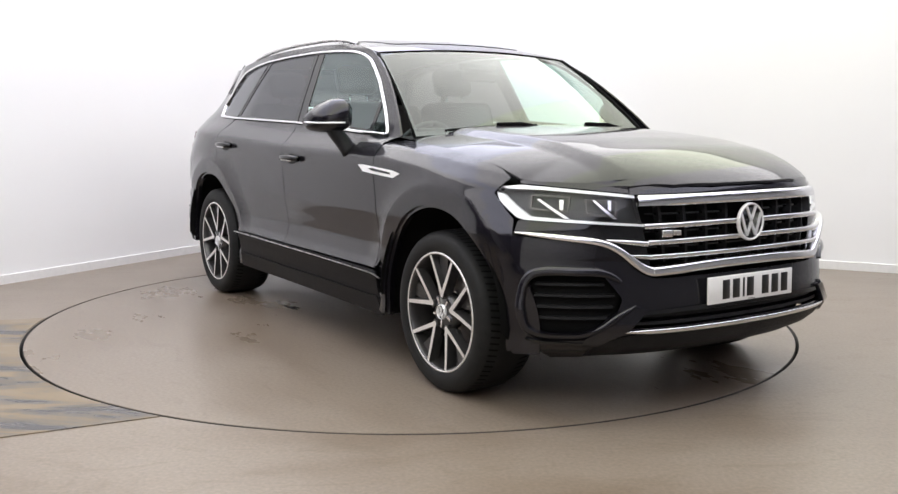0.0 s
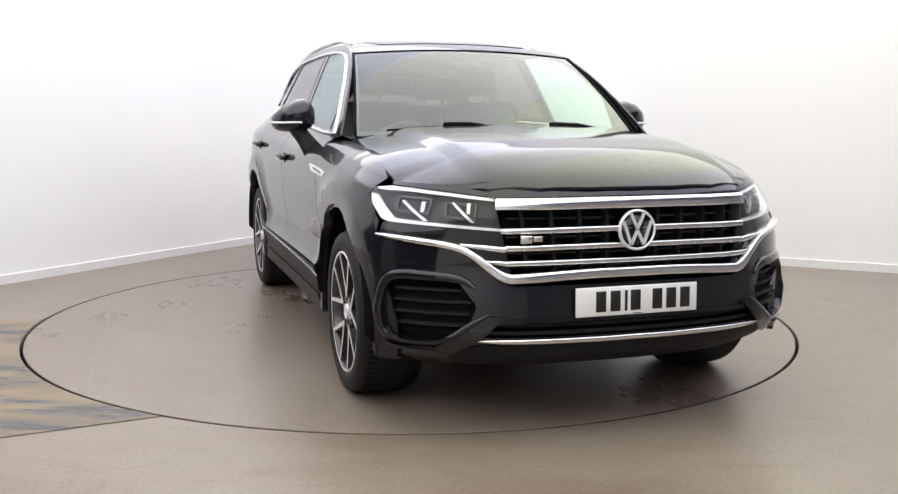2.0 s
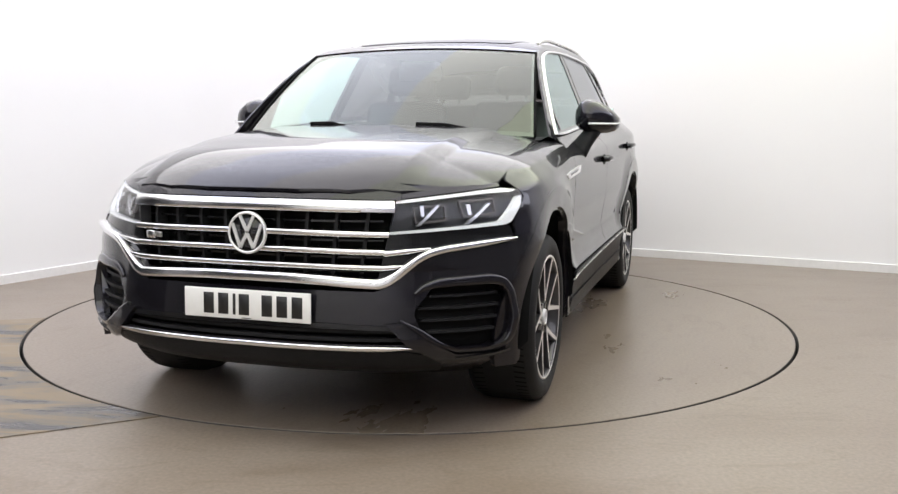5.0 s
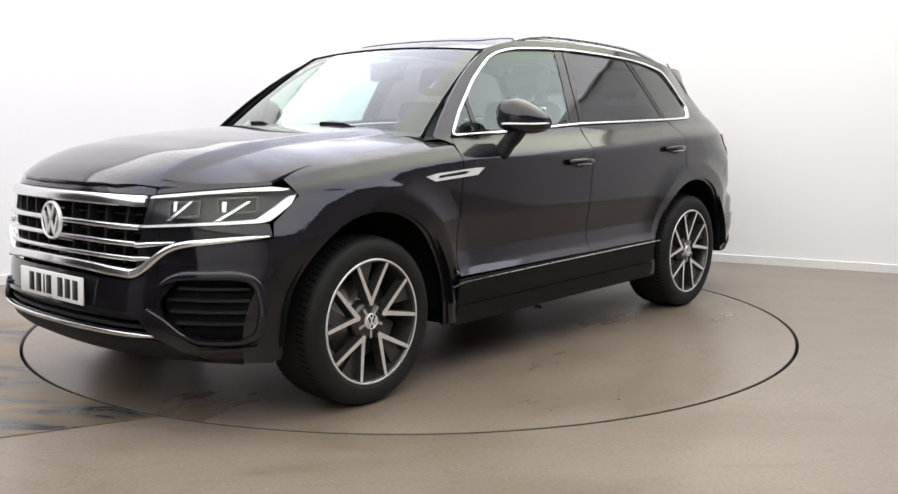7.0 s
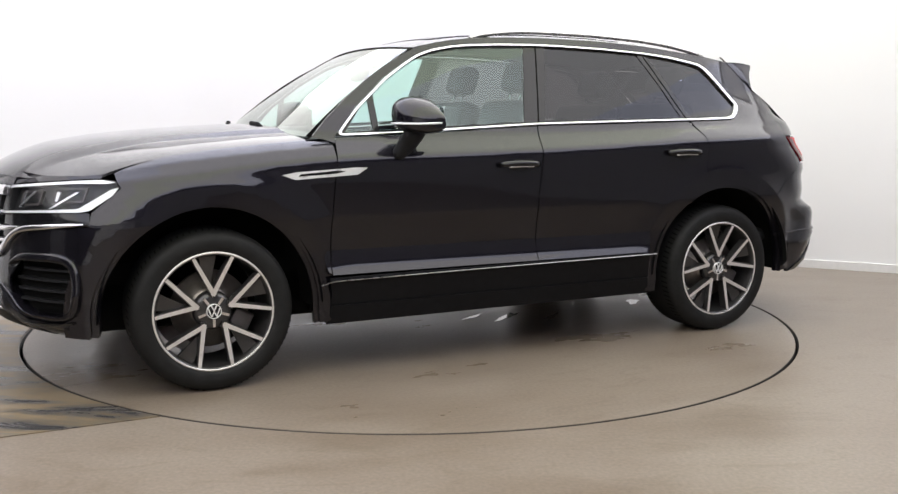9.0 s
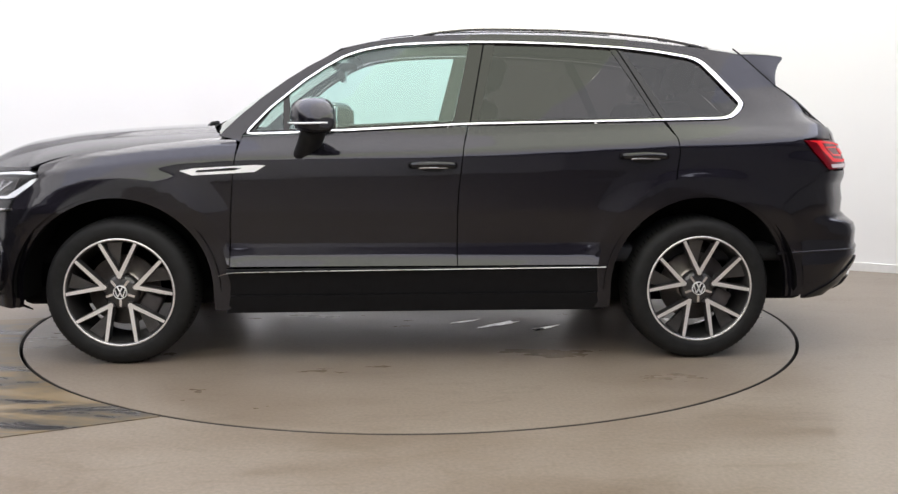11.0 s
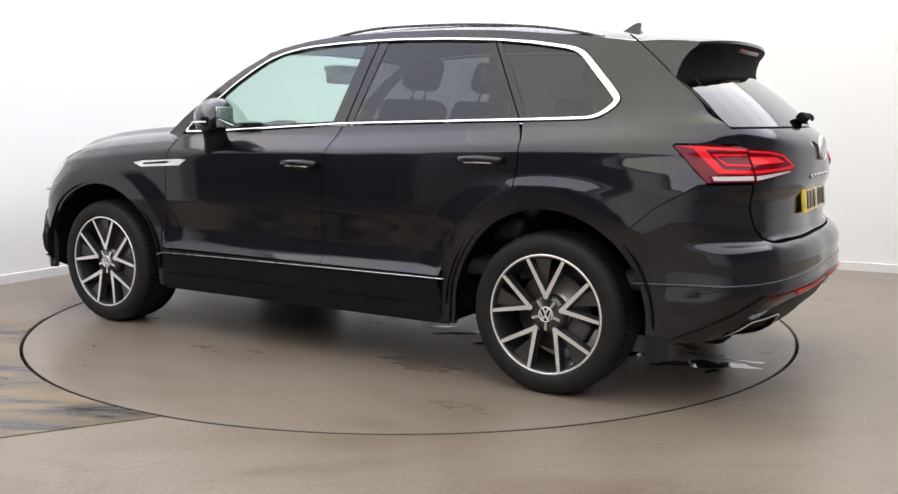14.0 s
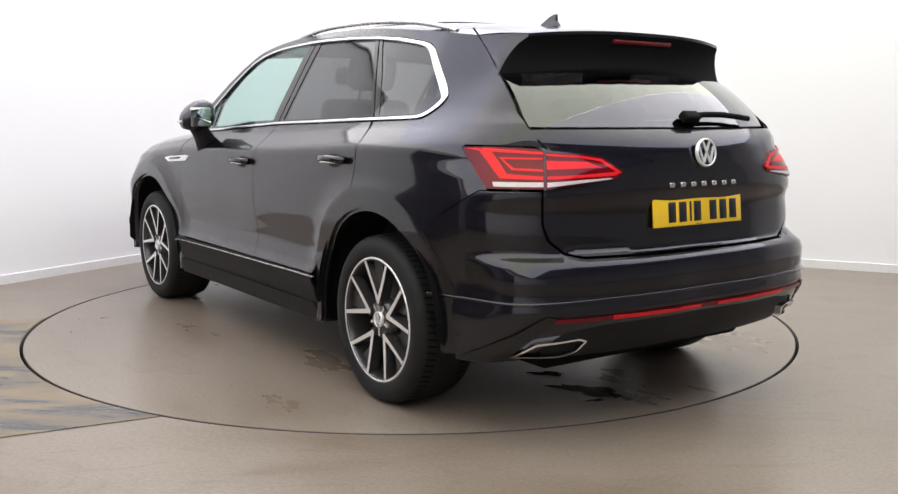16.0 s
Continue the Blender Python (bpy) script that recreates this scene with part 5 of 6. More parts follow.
    # tail lamps: an outer one on the wing, an inner one on the tailgate
    outer = [(sx(-1.968), 1.113), (sx(-2.08), 1.115), (sr(0.75), 1.108), (sr(0.722), 1.098), (sr(0.726), 0.964), (sx(-2.096), 0.964)]
    inner = [(sr(0.717), 1.096), (sr(0.60), 1.090), (sr(0.50), 1.077), (sr(0.420), 1.022), (sr(0.455), 0.998), (sr(0.60), 0.980), (sr(0.720), 0.964)]
    hook = [(sx(-1.990), 1.109), (sx(-2.08), 1.110), (sr(0.727), 1.096), (sr(0.727), 1.087), (sx(-2.092), 1.097), (sx(-2.155), 1.018), (sr(0.729), 1.010), (sr(0.729), 0.997), (sx(-2.135), 1.001), (sx(-2.045), 1.100)]
    loop_in = [(sx(-2.118), 1.078), (sr(0.729), 1.076), (sr(0.729), 1.069), (sx(-2.135), 1.070), (sx(-2.172), 1.039), (sr(0.729), 1.035), (sr(0.729), 1.027), (sx(-2.168), 1.031)]
    for lp, guides, white in ((outer, [hook, loop_in], [(sx(-2.112), 0.989), (sr(0.729), 0.989), (sr(0.729), 0.972), (sx(-2.118), 0.972)]),
                              (inner, [[(sr(0.716), 1.091), (sr(0.60), 1.085), (sr(0.505), 1.071), (sr(0.430), 1.022), (sr(0.46), 1.010), (sr(0.60), 1.004), (sr(0.716), 0.998), (sr(0.716), 1.010), (sr(0.60), 1.015), (sr(0.455), 1.024), (sr(0.515), 1.063), (sr(0.60), 1.076), (sr(0.716), 1.083)],
                                       [(sr(0.716), 1.066), (sr(0.57), 1.062), (sr(0.51), 1.040), (sr(0.716), 1.034)]],
                               [(sr(0.717), 0.988), (sr(0.60), 0.996), (sr(0.48), 1.002), (sr(0.47), 0.998), (sr(0.60), 0.985), (sr(0.717), 0.971)])):
        tl = panel("tail_lamp", lp, skin, REDLENS, car, step=0.018, off=0.010, lip=0.03, edge=0.005, label="red tail lamp with a pale lower band")
        for g in guides:
            panel("light_guide", g, skin, REDBRIGHT, tl, step=0.016, off=0.0125, lip=0.006, edge=0.002)
        panel("reversing_lens", white, skin, PALELENS, tl, step=0.016, off=0.0125, lip=0.006, edge=0.002, label="pale clear reversing lens")
        tw = mirrored(tl)
        for c in tl.children:
            mirrored(c, parent=tw)
    # seven small bright bars where the model's name stands
    for k in range(7):
        y = 0.183 - 0.061 * k
        p = skin([sr(y)], [0.966], 0.004)[0]
        part("name_bar", rounded_box(-0.013, 0.013, -0.009, 0.009, -0.004, 0.003, 0.001, 1, facing(p, (-1, 0.1 * y, 0.05))), CHROME, car)


rear_details()


def spoiler():
    """Roof spoiler: painted top and fins, black underside."""
    p0 = skin([at_x(-1.703, 1.553)[0]], [1.553])[0]
    # trailing edge down to the glass: corner stations and centre stations
    tips = [(-1.950, 0.557, 1.548), (-1.951, 0.560, 1.536), (-1.920, 0.588, 1.507), (-1.899, 0.611, 1.470), (-1.888, 0.634, 1.430), (-1.884, 0.655, 1.388)]
    mids = [(-2.040, 1.570), (-2.040, 1.557), (-2.012, 1.520), (-1.998, 1.480), (-1.994, 1.445), (-2.003, 1.403)]
    us = [i / 12 for i in range(-12, 13)]

    def across(e, c, u):
        k = 1 - abs(u) ** 2.6
        return (e[0] + (c[0] - e[0]) * k, u * e[1], e[2] + (c[1] - e[2]) * k)
    vs, top, low = [], [], []
    for u in us:
        z0 = float(roof(np.array([-1.70]), np.array([u * p0[1]]))[0][2])
        a_, b_ = Vector((-1.700, u * (p0[1] - 0.004), min(z0, 1.62) - 0.001)), Vector(across(tips[0], mids[0], u))
        vs += [tuple(a_), tuple(a_.lerp(b_, 0.35) + Vector((0, 0, 0.005))), tuple(a_.lerp(b_, 0.7) + Vector((0, 0, 0.005)))] + [across(e, c, u) for e, c in zip(tips, mids)]
    m = 9
    for i in range(len(us) - 1):
        for k in range(m - 1):
            q = (i * m + k, i * m + m + k, i * m + m + k + 1, i * m + k + 1)
            (top if k < 4 else low).append(q)
    sp = mesh_part("spoiler", vs, top, PAINT, car, "roof spoiler over the rear window", sharp_deg=40)
    mesh_part("spoiler_underside", vs, low, SEAL, sp, "dull black underside", sharp_deg=60)
    # fins down the sides of the glass
    edge_pts = [skin([at_x(x, z)[0]], [z])[0] for x, z in ((-1.703, 1.553), (-1.720, 1.538), (-1.765, 1.498), (-1.81, 1.460), (-1.850, 1.424), (-1.883, 1.393))]
    for sg in (1, -1):
        vs2, fs2 = [], []
        for p, q in zip(edge_pts, tips):
            p, q = Vector(p), Vector(q)
            for k in range(5):
                r = p.lerp(q, k / 4) + Vector((0, 0.004, 0.002)) * math.sin(math.pi * k / 4)
                vs2.append((r.x, sg * r.y, r.z))
        for i in range(5):
            for k in range(4):
                fs2.append((i * 5 + k, i * 5 + k + 1, i * 5 + k + 6, i * 5 + k + 5))
        mesh_part("spoiler_fin", vs2, fs2, PAINT, sp, sharp_deg=35)
    # high brake lamp
    b = rounded_box(-0.17, 0.17, -0.009, 0.009, -0.004, 0.006, 0.003, 2, facing((-2.020, 0, 1.531), (-1, 0, -0.75)))
    part("high_brake_lamp", b, REDDARK, sp, "dark red high brake lamp")
    # shark fin aerial
    b = bmesh.new()
    pr = [(0.085, 0.0, 0.028), (0.04, 0.022, 0.022), (-0.01, 0.050, 0.014), (-0.05, 0.066, 0.006), (-0.075, 0.064, 0.004), (-0.07, 0.03, 0.012), (-0.085, 0.0, 0.024)]
    base = -1.43
    zr = float(roof(np.array([base]), np.array([0.0]))[0][2]) - 0.004
    ls = [b.verts.new((base + 0.72 * x, 0.8 * w, zr + 0.85 * h)) for x, h, w in pr]
    rs = [b.verts.new((base + 0.72 * x, -0.8 * w, zr + 0.85 * h)) for x, h, w in pr]
    b.faces.new(ls)
    b.faces.new(rs[::-1])
    for i in range(len(pr)):
        j = (i + 1) % len(pr)
        b.faces.new((ls[i], rs[i], rs[j], ls[j]))
    bmesh.ops.recalc_face_normals(b, faces=b.faces)
    part("aerial", b, PAINT, car)
    # roof rails
    for sg in (1, -1):
        b = bmesh.new()
        pts = []
        for t in np.linspace(0, 1, 26):
            x = 0.02 - 1.55 * t
            h = 0.028 * min(1.0, 5.5 * t, 5.5 * (1 - t)) ** 0.6
            p = roof(np.array([x]), np.array([roof_edge_y(x) - 0.05]))[0]
            pts.append((p[0], sg * p[1], p[2] + h - 0.004))
        tube(b, pts, 0.014, 8, 0.8)
        part("roof_rail", b, SATIN, car, "satin aluminium roof rail")


spoiler()


def mirrors():
    b = bmesh.new()
    rings = []
    # sections along the width: y, x front, x back, z low, z high
    for y, xf, xb, zl, zh in ((0.893, 0.560, 0.470, 1.180, 1.272), (0.915, 0.602, 0.430, 1.160, 1.306), (0.95, 0.624, 0.412, 1.148, 1.320), (1.00, 0.614, 0.404, 1.143, 1.309), (1.05, 0.582, 0.402, 1.144, 1.280), (1.086, 0.53, 0.404, 1.153, 1.246), (1.106, 0.475, 0.412, 1.172, 1.220)):
        ring = []
        for k in range(20):
            a = 2 * math.pi * k / 20
            c, s_ = math.cos(a), math.sin(a)
            e = 0.68
            cx = math.copysign(abs(c) ** e, c)
            cz = math.copysign(abs(s_) ** e, s_)
            ring.append(b.verts.new(((xf + xb) / 2 + (xf - xb) / 2 * (cx if c < 0 else c), y, (zl + zh) / 2 + (zh - zl) / 2 * cz)))
        rings.append(ring)
    for r0, r1 in zip(rings, rings[1:]):
        for k in range(20):
            b.faces.new((r0[k], r1[k], r1[(k + 1) % 20], r0[(k + 1) % 20])).smooth = True
    b.faces.new(rings[0])
    b.faces.new(rings[-1][::-1])
    bmesh.ops.recalc_face_normals(b, faces=b.faces)
    h = part("door_mirror", b, PAINT, car, "body-coloured door mirror with indicator strip")
    g = rounded_box(0.3985, 0.406, 0.945, 1.066, 1.166, 1.272, 0.003, 2)
    part("mirror_glass", g, MIRROR, h)
    b = bmesh.new()
    tube(b, [(0.510, 0.985, 1.165), (0.520, 0.962, 1.132), (0.535, 0.935, 1.095), (0.555, 0.915, 1.055), (0.565, 0.905, 1.03)], 0.066, 14, 0.6)
    part("mirror_arm", b, PLASTIC, h)
    b = bmesh.new()
    tube(b, [(0.632, 0.972, 1.193), (0.618, 1.02, 1.193), (0.586, 1.06, 1.192), (0.535, 1.094, 1.192), (0.478, 1.109, 1.194), (0.435, 1.105, 1.195)], 0.0055, 6)
    part("indicator_strip", b, DRL, h, "pale indicator strip")
    tw = mirrored(h)
    for c in h.children:
        mirrored(c, parent=tw)
    # bright fender ornament
    o = [(1.162, 0.962), (1.10, 0.939), (0.80, 0.956), (0.747, 0.988), (0.80, 0.990), (1.09, 0.974)]
    ob = panel("fender_ornament", S(o), skin, BRIGHT, car, step=0.014, off=0.006, lip=0.01, edge=0.003, label="chrome blade on the fender")
    panel("ornament_inlay", S([(1.085, 0.954), (0.90, 0.964), (0.86, 0.974), (0.90, 0.977), (1.075, 0.964)]), skin, BLACK, ob, step=0.02, off=0.008, lip=0.004)
    tw = mirrored(ob)
    for c in ob.children:
        mirrored(c, parent=tw)


mirrors()


def wheel_parts():
    """One wheel about the y axis at the origin, its outside towards +y."""
    w = new("wheel")
    turn = Matrix.Rotation(radians(-90), 4, "X")
    R = TYRE_R
    b = bmesh.new()
    prof = [(0.262, 0.0), (0.272, 0.012), (0.290, 0.020), (0.318, 0.021), (0.340, 0.014), (0.353, 0.002), (0.361, -0.016), (R - 0.001, -0.045), (R, -0.09), (R, -0.18), (R - 0.003, -0.22), (0.350, -0.262), (0.31, -0.275), (0.262, -0.262)]
    lathe(b, prof, 72, turn)
    ty = part("tyre", b, RUBBER, w)
    b = bmesh.new()
    for i in range(80):
        a = 2 * math.pi * i / 80
        for h0, h1, sk in ((-0.06, -0.015, 0.02), (-0.235, -0.19, -0.02)):
            c0, c1 = a, a + sk
            co = []
            for ang, h in ((c0 - 0.010, h0), (c0 + 0.010, h0), (c1 + 0.010, h1), (c1 - 0.010, h1)):
                rr = R + 0.0012 if h < -0.03 and h > -0.2 else 0.3635
                co.append(b.verts.new((rr * math.cos(ang), rr * math.sin(ang), h)))
            b.faces.new(co)
    bmesh.ops.transform(b, matrix=turn, verts=b.verts)
    tagged(part("tread_pattern", b, SEAL, ty), kind="stuff")
    b = bmesh.new()
    lathe(b, [(0.268, 0.006), (0.266, 0.012), (0.258, 0.012), (0.254, 0.004), (0.248, -0.03), (0.240, -0.10), (0.235, -0.20)], 72, turn)
    part("rim_barrel", b, RIMDARK, w)
    b = bmesh.new()
    lathe(b, [(0.271, 0.0075), (0.2695, 0.0135), (0.2615, 0.0135), (0.2595, 0.008)], 72, turn)
    rl = part("rim_lip", b, RIMCUT, w, "machined bright rim edge")

    def arm(side, mat, dz, wide):
        """One arm of a forked spoke, from the hub out to the rim, leaning to one side."""
        b = bmesh.new()
        a_out = radians(90 + side * 19.5)
        p0 = Vector((side * 0.010, 0.066))
        p1 = Vector((0.259 * math.cos(a_out), 0.259 * math.sin(a_out)))
        d = (p1 - p0).normalized()
        n = Vector((-d.y, d.x))
        rows = []
        for t in np.linspace(0, 1, 6):
            c = p0.lerp(p1, t)
            hw = (0.0125 - 0.003 * t) * wide
            h = 0.000 + 0.012 * t ** 1.4 + dz
            rows.append([(c - n * hw * 1.25, h - 0.045), (c - n * hw, h), (c + n * hw, h), (c + n * hw * 1.25, h - 0.045)])
        vv = [[b.verts.new((q.x, q.y, z)) for q, z in r] for r in rows]
        for r0, r1 in zip(vv, vv[1:]):
            for k in range(3):
                b.faces.new((r0[k], r1[k], r1[k + 1], r0[k + 1]))
        b.faces.new(vv[0])
        b.faces.new(vv[-1][::-1])
        bmesh.ops.recalc_face_normals(b, faces=b.faces)
        return b
    for k in range(5):
        rot = turn @ Matrix.Rotation(2 * math.pi * k / 5, 4, "Z")
        for side in (1, -1):
            b = arm(side, RIMDARK, -0.002, 1.0)
            bmesh.ops.transform(b, matrix=rot, verts=b.verts)
            sp = part("spoke", b, RIMDARK, w)
            b = bmesh.new()
            a_out = radians(90 + side * 19.5)
            p0 = Vector((side * 0.004, 0.072))
            p1 = Vector((0.258 * math.cos(a_out), 0.258 * math.sin(a_out)))
            n = Vector((-(p1 - p0).y, (p1 - p0).x)).normalized()
            rr = []
            for t in np.linspace(0, 1, 6):
                c = p0.lerp(p1, t)
                hw = 0.0105 - 0.0025 * t
                rr.append([b.verts.new((*(c - n * hw), 0.0005 + 0.012 * t ** 1.4)), b.verts.new((*(c + n * hw), 0.0005 + 0.012 * t ** 1.4))])
            for u, v in zip(rr, rr[1:]):
                b.faces.new((u[0], v[0], v[1], u[1]))
            bmesh.ops.recalc_face_normals(b, faces=b.faces)
            bmesh.ops.transform(b, matrix=rot, verts=b.verts)
            part("spoke_face", b, RIMCUT, sp, "machined bright spoke face")
        # dark web inside one side of each fork
        b = bmesh.new()
        q = [(0.020, 0.09, -0.030), (0.105, 0.225, -0.014), (0.035, 0.250, -0.014), (0.006, 0.11, -0.030)]
        vs = [b.verts.new(c) for c in q]
        b.faces.new(vs)
        lo = [b.verts.new((c[0], c[1], c[2] - 0.02)) for c in q]
        for i in range(4):
            b.faces.new((vs[i], lo[i], lo[(i + 1) % 4], vs[(i + 1) % 4]))
        bmesh.ops.recalc_face_normals(b, faces=b.faces)
        bmesh.ops.transform(b, matrix=turn @ Matrix.Rotation(2 * math.pi * k / 5 + radians(13), 4, "Z") @ Matrix.Rotation(radians(8), 4, "Z"), verts=b.verts)
        part("spoke_web", b, RIMDARK, w)
        # wheel bolts
        b = bmesh.new()
        m = turn @ Matrix.Rotation(2 * math.pi * k / 5 + math.pi / 5, 4, "Z") @ Matrix.Translation((0, 0.052, 0))
        for h in (0,):
            box(b, -0.006, 0.006, -0.016, 0.020, -0.03, -0.004)
        bmesh.ops.transform(b, matrix=m, verts=b.verts)
        part("wheel_bolt", b, CHROME, w)
    b = bmesh.new()
    lathe(b, [(0.0001, -0.012), (0.060, -0.012), (0.085, -0.020), (0.088, -0.06)], 40, turn)
    part("hub", b, RIMDARK, w)
    cap = emblem(w, turn @ Matrix.Translation((0, 0, -0.006)), 0.034, "hub_cap")
    return w


def brake_parts(hx, sg):
    turn = Matrix.Translation((hx, sg * 0.85, HUB_Z)) @ Matrix.Rotation(radians(-90 * sg), 4, "X")
    b = bmesh.new()
    lathe(b, [(0.06, 0.012), (0.10, 0.012), (0.10, 0.0), (0.175, 0.0), (0.175, -0.03), (0.06, -0.03)], 48, turn)
    bd = part("brake_disc", b, DISCMETAL, car)
    b = rounded_box(-0.055, 0.055, 0.10, 0.195, -0.06, 0.03, 0.012, 2)
    bmesh.ops.transform(b, matrix=turn @ Matrix.Rotation(radians(62 if sg > 0 else -62), 4, "Z"), verts=b.verts)
    part("brake_caliper", b, CALIPER, car)


def wheels():
    w = wheel_parts()
    w.parent = car
    face = 0.934
    spots = [(HUB_F, 1, 180), (HUB_R, 1, 180), (HUB_F, -1, 176), (HUB_R, -1, 184)]
    for i, (hx, sg, spin) in enumerate(spots):
        m = Matrix.Translation((hx, sg * face, HUB_Z)) @ Matrix.Rotation(0 if sg > 0 else math.pi, 4, "Z") @ Matrix.Rotation(radians(spin), 4, "Y")
        if i == 0:
            first = m
        else:
            c = copy_thing(w, m)
            c.parent = car
        brake_parts(hx, sg)
    w.matrix_basis = first


wheels()


def underside():
    part("underbody", rounded_box(-2.12, 2.08, -0.60, 0.60, 0.235, 0.50, 0.04, 2), SEAL, car)
    part("side_member", rounded_box(-0.90, 0.94, 0.55, 0.90, 0.245, 0.50, 0.03, 2), SEAL, car)
    part("side_member", rounded_box(-0.90, 0.94, -0.90, -0.55, 0.245, 0.50, 0.03, 2), SEAL, car)
    part("silencer", rounded_box(-2.10, -1.75, -0.50, 0.50, 0.25, 0.36, 0.05, 3), STEEL, car)
    shell = [(0.95, 0.30), (0.93, 0.90), (0.88, 1.10), (-1.30, 1.17), (-2.03, 1.12), (-2.08, 0.94), (-1.93, 0.84)] + arch(HUB_R, 0.50, 131, 14, 20) + [(-0.90, 0.30)]
    mirrored(panel("inner_shell", S(shell), skin, SEAL, car, step=0.08, off=-0.035, lip=0))
    fshell = [(0.93, 0.95)] + [(x, float(crest(x)) - 0.01) for x in (1.2, 1.5, 1.8)] + [(1.84, 0.80)] + arch(HUB_F, 0.50, 52, 165, 16)
    mirrored(panel("fender_shell", S(fshell), skin, SEAL, car, step=0.08, off=-0.035, lip=0))
    nose = both([(sf(0), 0.90), (sf(0.5), 0.90), (sf(0.84), 0.86), (sf(0.84), 0.60), (sf(0.80), 0.29), (sf(0), 0.30)])
    panel("nose_shell", nose, skin, SEAL, car, step=0.08, off=-0.085, lip=0)
    tail = both_rear([(sr(0), 1.16), (sr(0.8), 1.15), (sr(0.8), 0.95), (sx(-2.0), 0.86), (sx(-1.9), 0.80)] + S(arch(HUB_R, 0.50, 130, 180, 8)) + [(sr(0.8), 0.33), (sr(0), 0.33)])
    panel("tail_shell", tail, skin, SEAL, car, step=0.08, off=-0.05, lip=0)
    part("engine_cover", rounded_box(1.0, 2.1, -0.6, 0.6, 0.5, 0.92, 0.05, 2), SEAL, car)


underside()


def seat(x, y, back_tilt, name="seat", w=0.26, rest=True):
    s_ = part(name, rounded_box(x - 0.25, x + 0.28, y - w, y + w, 0.62, 0.78, 0.06, 3), LEATHER, car, "black leather seat")
    m = Matrix.Translation((x - 0.24, y, 0.74)) @ Matrix.Rotation(radians(-back_tilt), 4, "Y")
    part("backrest", rounded_box(-0.07, 0.07, -w, w, 0.0, 0.60, 0.055, 3, m), LEATHER, s_)
    if rest:
        part("headrest", rounded_box(-0.05, 0.06, -0.135, 0.135, 0.655, 0.835, 0.045, 4, m), LEATHER, s_)
        for dy in (-0.06, 0.06):
            b = bmesh.new()
            tube(b, [m @ Vector((0, dy, 0.58)), m @ Vector((0, dy, 0.68))], 0.007, 8)
            part("headrest_post", b, CHROME, s_)
    return s_


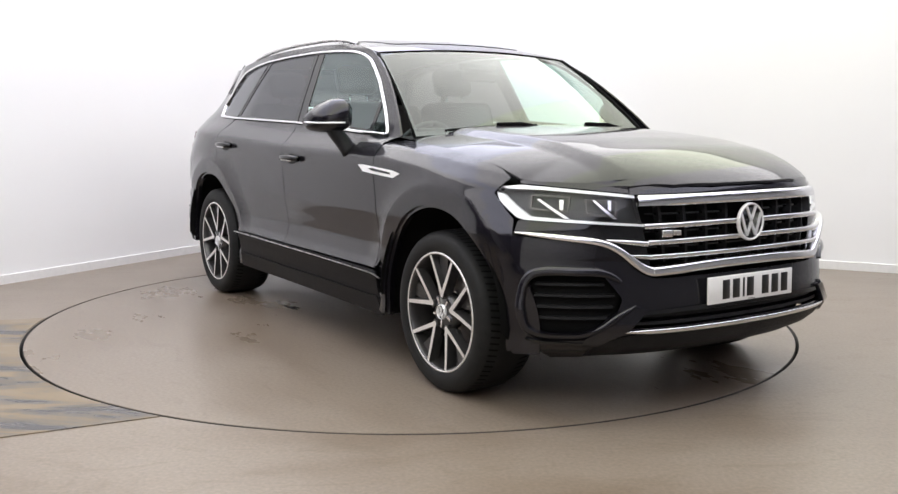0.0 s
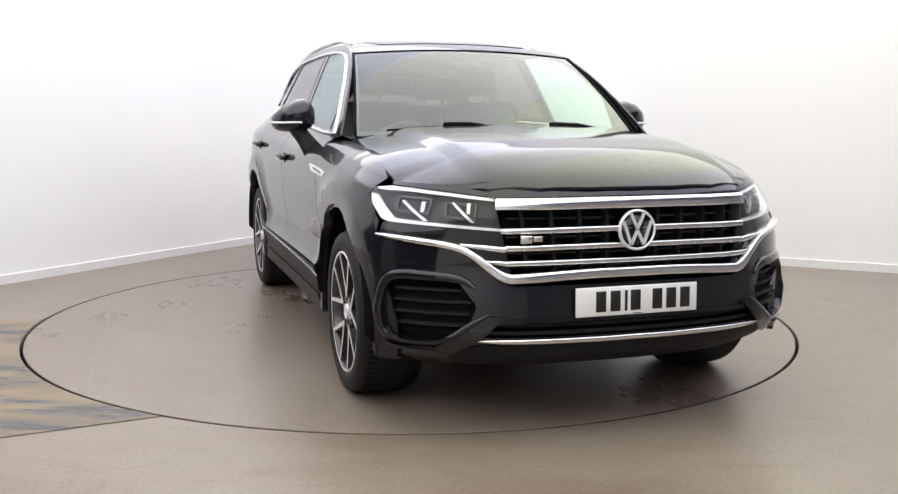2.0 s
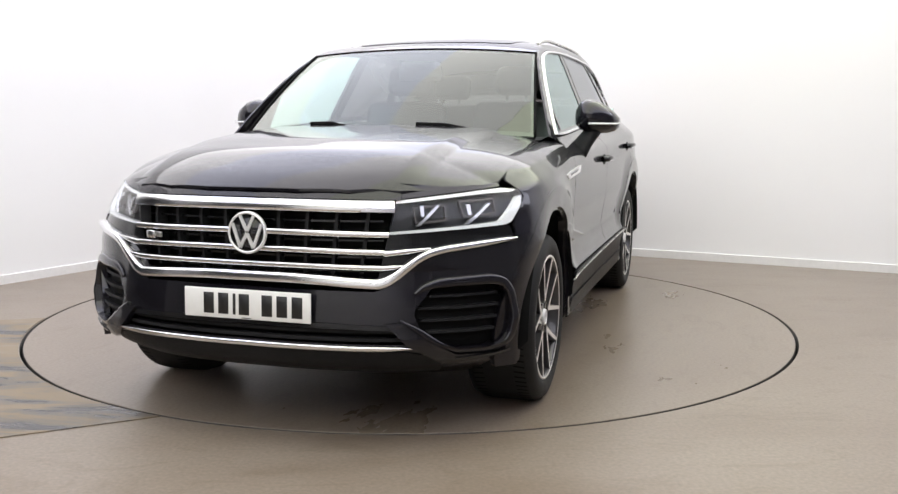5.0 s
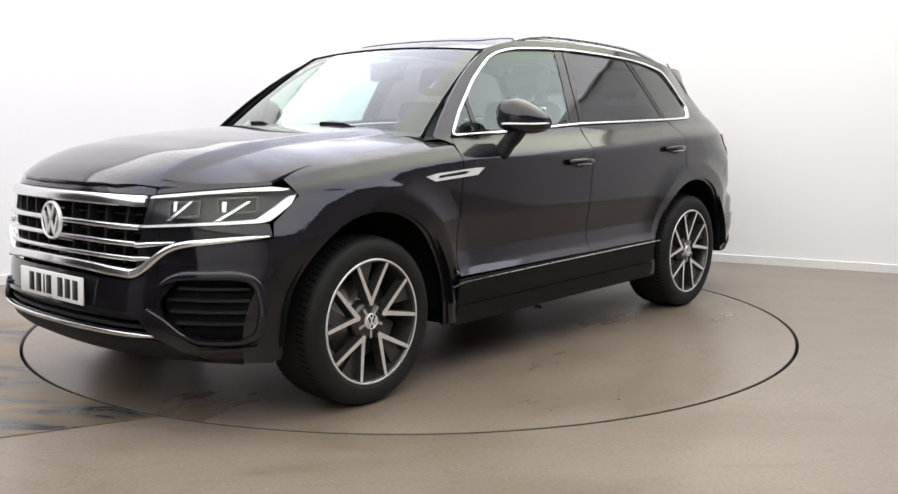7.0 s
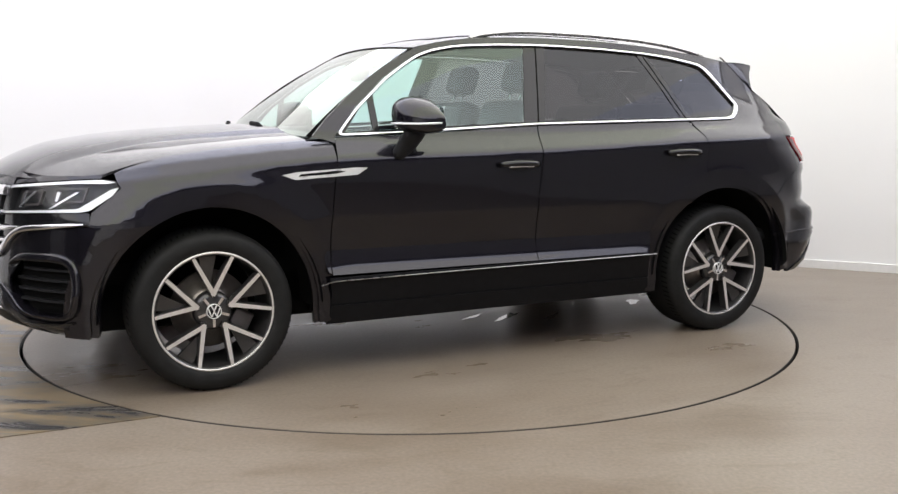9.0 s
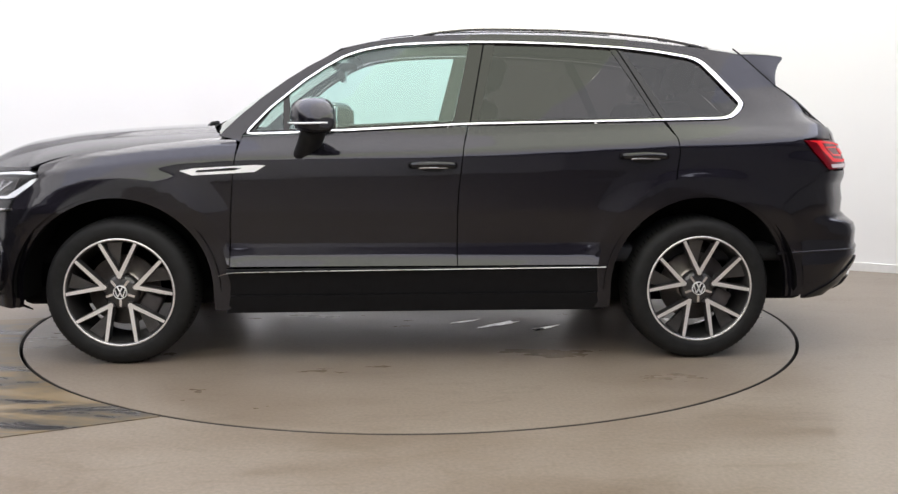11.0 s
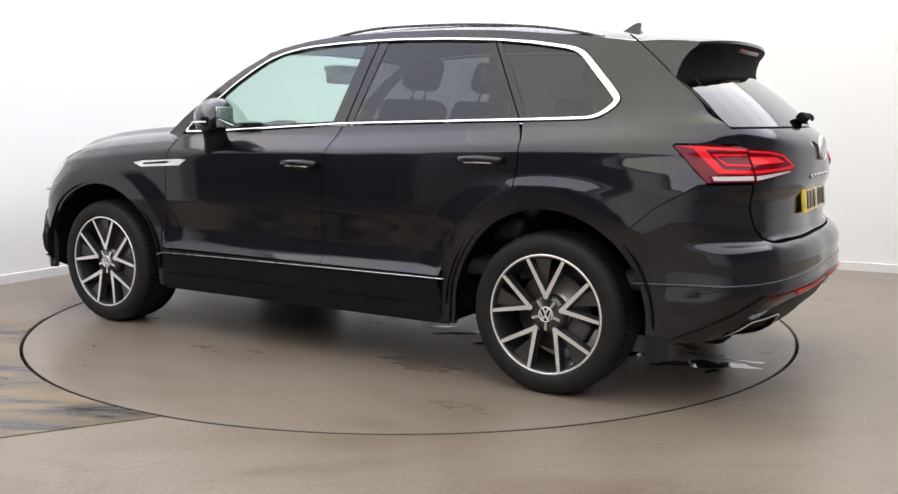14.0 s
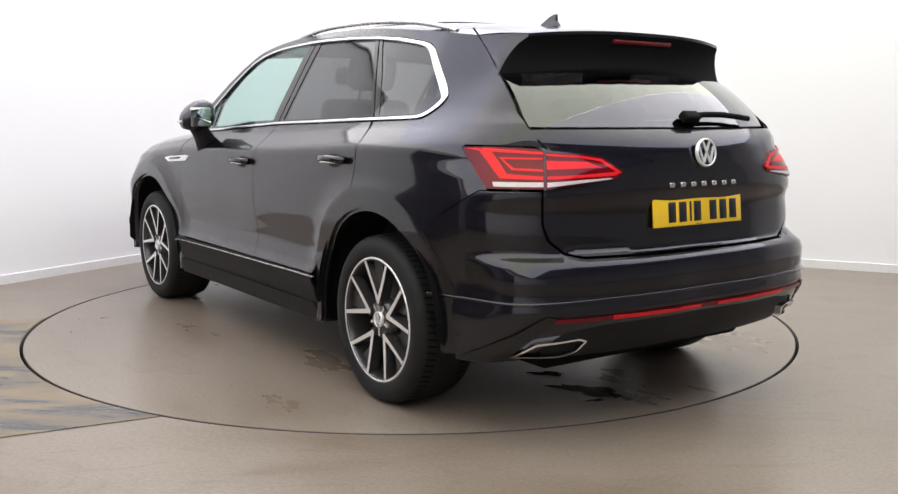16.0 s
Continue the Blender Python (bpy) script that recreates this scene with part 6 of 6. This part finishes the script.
def cabin():
    part("cabin_floor", rounded_box(-2.05, 0.95, -0.80, 0.80, 0.48, 0.56, 0.02, 1), CABIN, car)
    seat(0.05, 0.36, 18)
    seat(0.05, -0.36, 18)
    seat(-0.95, 0.38, 20, w=0.30)
    seat(-0.95, -0.38, 20, w=0.30)
    # dashboard with hooded instrument binnacle on the right
    prof = [(1.02, 1.115), (0.86, 1.128), (0.72, 1.125), (0.60, 1.095), (0.555, 1.03), (0.60, 0.86), (0.75, 0.70), (1.02, 0.66)]
    b = bmesh.new()
    rings = [[b.verts.new((x - 0.03 * (abs(y) / 0.8) ** 2, y, z)) for x, z in prof] for y in (-0.80, -0.5, -0.2, 0.2, 0.5, 0.80)]
    for r0, r1 in zip(rings, rings[1:]):
        for k in range(len(prof) - 1):
            b.faces.new((r0[k], r0[k + 1], r1[k + 1], r1[k])).smooth = True
    bmesh.ops.recalc_face_normals(b, faces=b.faces)
    d = part("dashboard", b, CABIN, car, "dark soft dashboard")
    part("instrument_hood", rounded_box(0.57, 0.80, -0.56, -0.18, 1.08, 1.165, 0.03, 3), CABIN, d)
    part("centre_screen", rounded_box(0.545, 0.565, -0.17, 0.18, 0.93, 1.10, 0.008, 2), BLACK, d)
    b = bmesh.new()
    m = Matrix.Translation((0.42, -0.37, 1.02)) @ Matrix.Rotation(radians(-65), 4, "Y")
    ring = [m @ Vector((0.185 * math.cos(t), 0.185 * math.sin(t), 0)) for t in [2 * math.pi * i / 36 for i in range(37)]]
    tube(b, ring, 0.016, 8)
    sw = part("steering_wheel", b, LEATHER, car)
    part("wheel_boss", rounded_box(-0.07, 0.06, -0.16, 0.16, -0.03, 0.02, 0.02, 3, m), LEATHER, sw)
    # door cards and pillars inside
    card = [(0.82, 0.55), (0.82, 1.09), (-0.24, 1.15), (-1.25, 1.175), (-1.7, 1.18), (-1.85, 0.95)] + arch(HUB_R, 0.53, 120, 30, 8) + [(-0.9, 0.55)]
    mirrored(panel("door_card", S(card), skin, CABIN, car, step=0.1, off=-0.075, lip=0, edge=0))
    # headlining
    half = [(0.34, 0.0), (0.32, 0.58)] + [(x, roof_edge_y(x) - 0.06) for x in (0.1, -0.4, -0.9, -1.4, -1.68)] + [(-1.68, 0.0)]
    panel("headlining", half + [(x, -y) for x, y in half[-2:0:-1]], roof, HEADLINE, car, step=0.12, off=-0.035, lip=0, edge=0)
    part("rear_view_mirror", rounded_box(0.40, 0.44, -0.125, 0.125, 1.42, 1.50, 0.018, 3), BLACK, car)
    part("camera_housing", rounded_box(0.34, 0.475, -0.10, 0.10, 1.490, 1.528, 0.018, 3), CABIN, car)
    part("parcel_shelf", rounded_box(-2.10, -1.42, -0.66, 0.66, 1.08, 1.10, 0.008, 1), CABIN, car)


cabin()


# ------------------------------------------------------------------ motion of turntable and car
TURN = [(0, -58.95), (0.25, -59.18), (0.5, -60.16), (0.75, -61.52), (1, -63.15), (1.5, -67.52), (2, -73.64), (2.5, -79.41), (3, -85.66),
        (3.5, -91.44), (4, -97.62), (4.5, -103.34), (5, -109.26), (5.5, -115.18), (6, -121.07), (6.5, -126.97), (7, -132.81), (7.5, -138.43),
        (8, -144.40), (8.5, -150.09), (9, -155.97), (9.5, -161.70), (10, -167.39), (10.5, -173.09), (11, -178.79), (11.5, -184.52), (12, -190.44),
        (12.5, -195.91), (13, -201.84), (13.5, -207.48), (14, -213.39), (14.5, -219.07), (15, -225.08), (15.5, -230.77), (16, -236.90)]
CAR_SIDE = 0.182


def motions():
    walk(turntable, [(t, pose(0, 0, 0, 0, 0, a)) for t, a in TURN])
    walk(car, [(t, pose(0, 0, 0, 0, 0, a) @ Matrix.Translation((0, CAR_SIDE, 0))) for t, a in TURN])


motions()
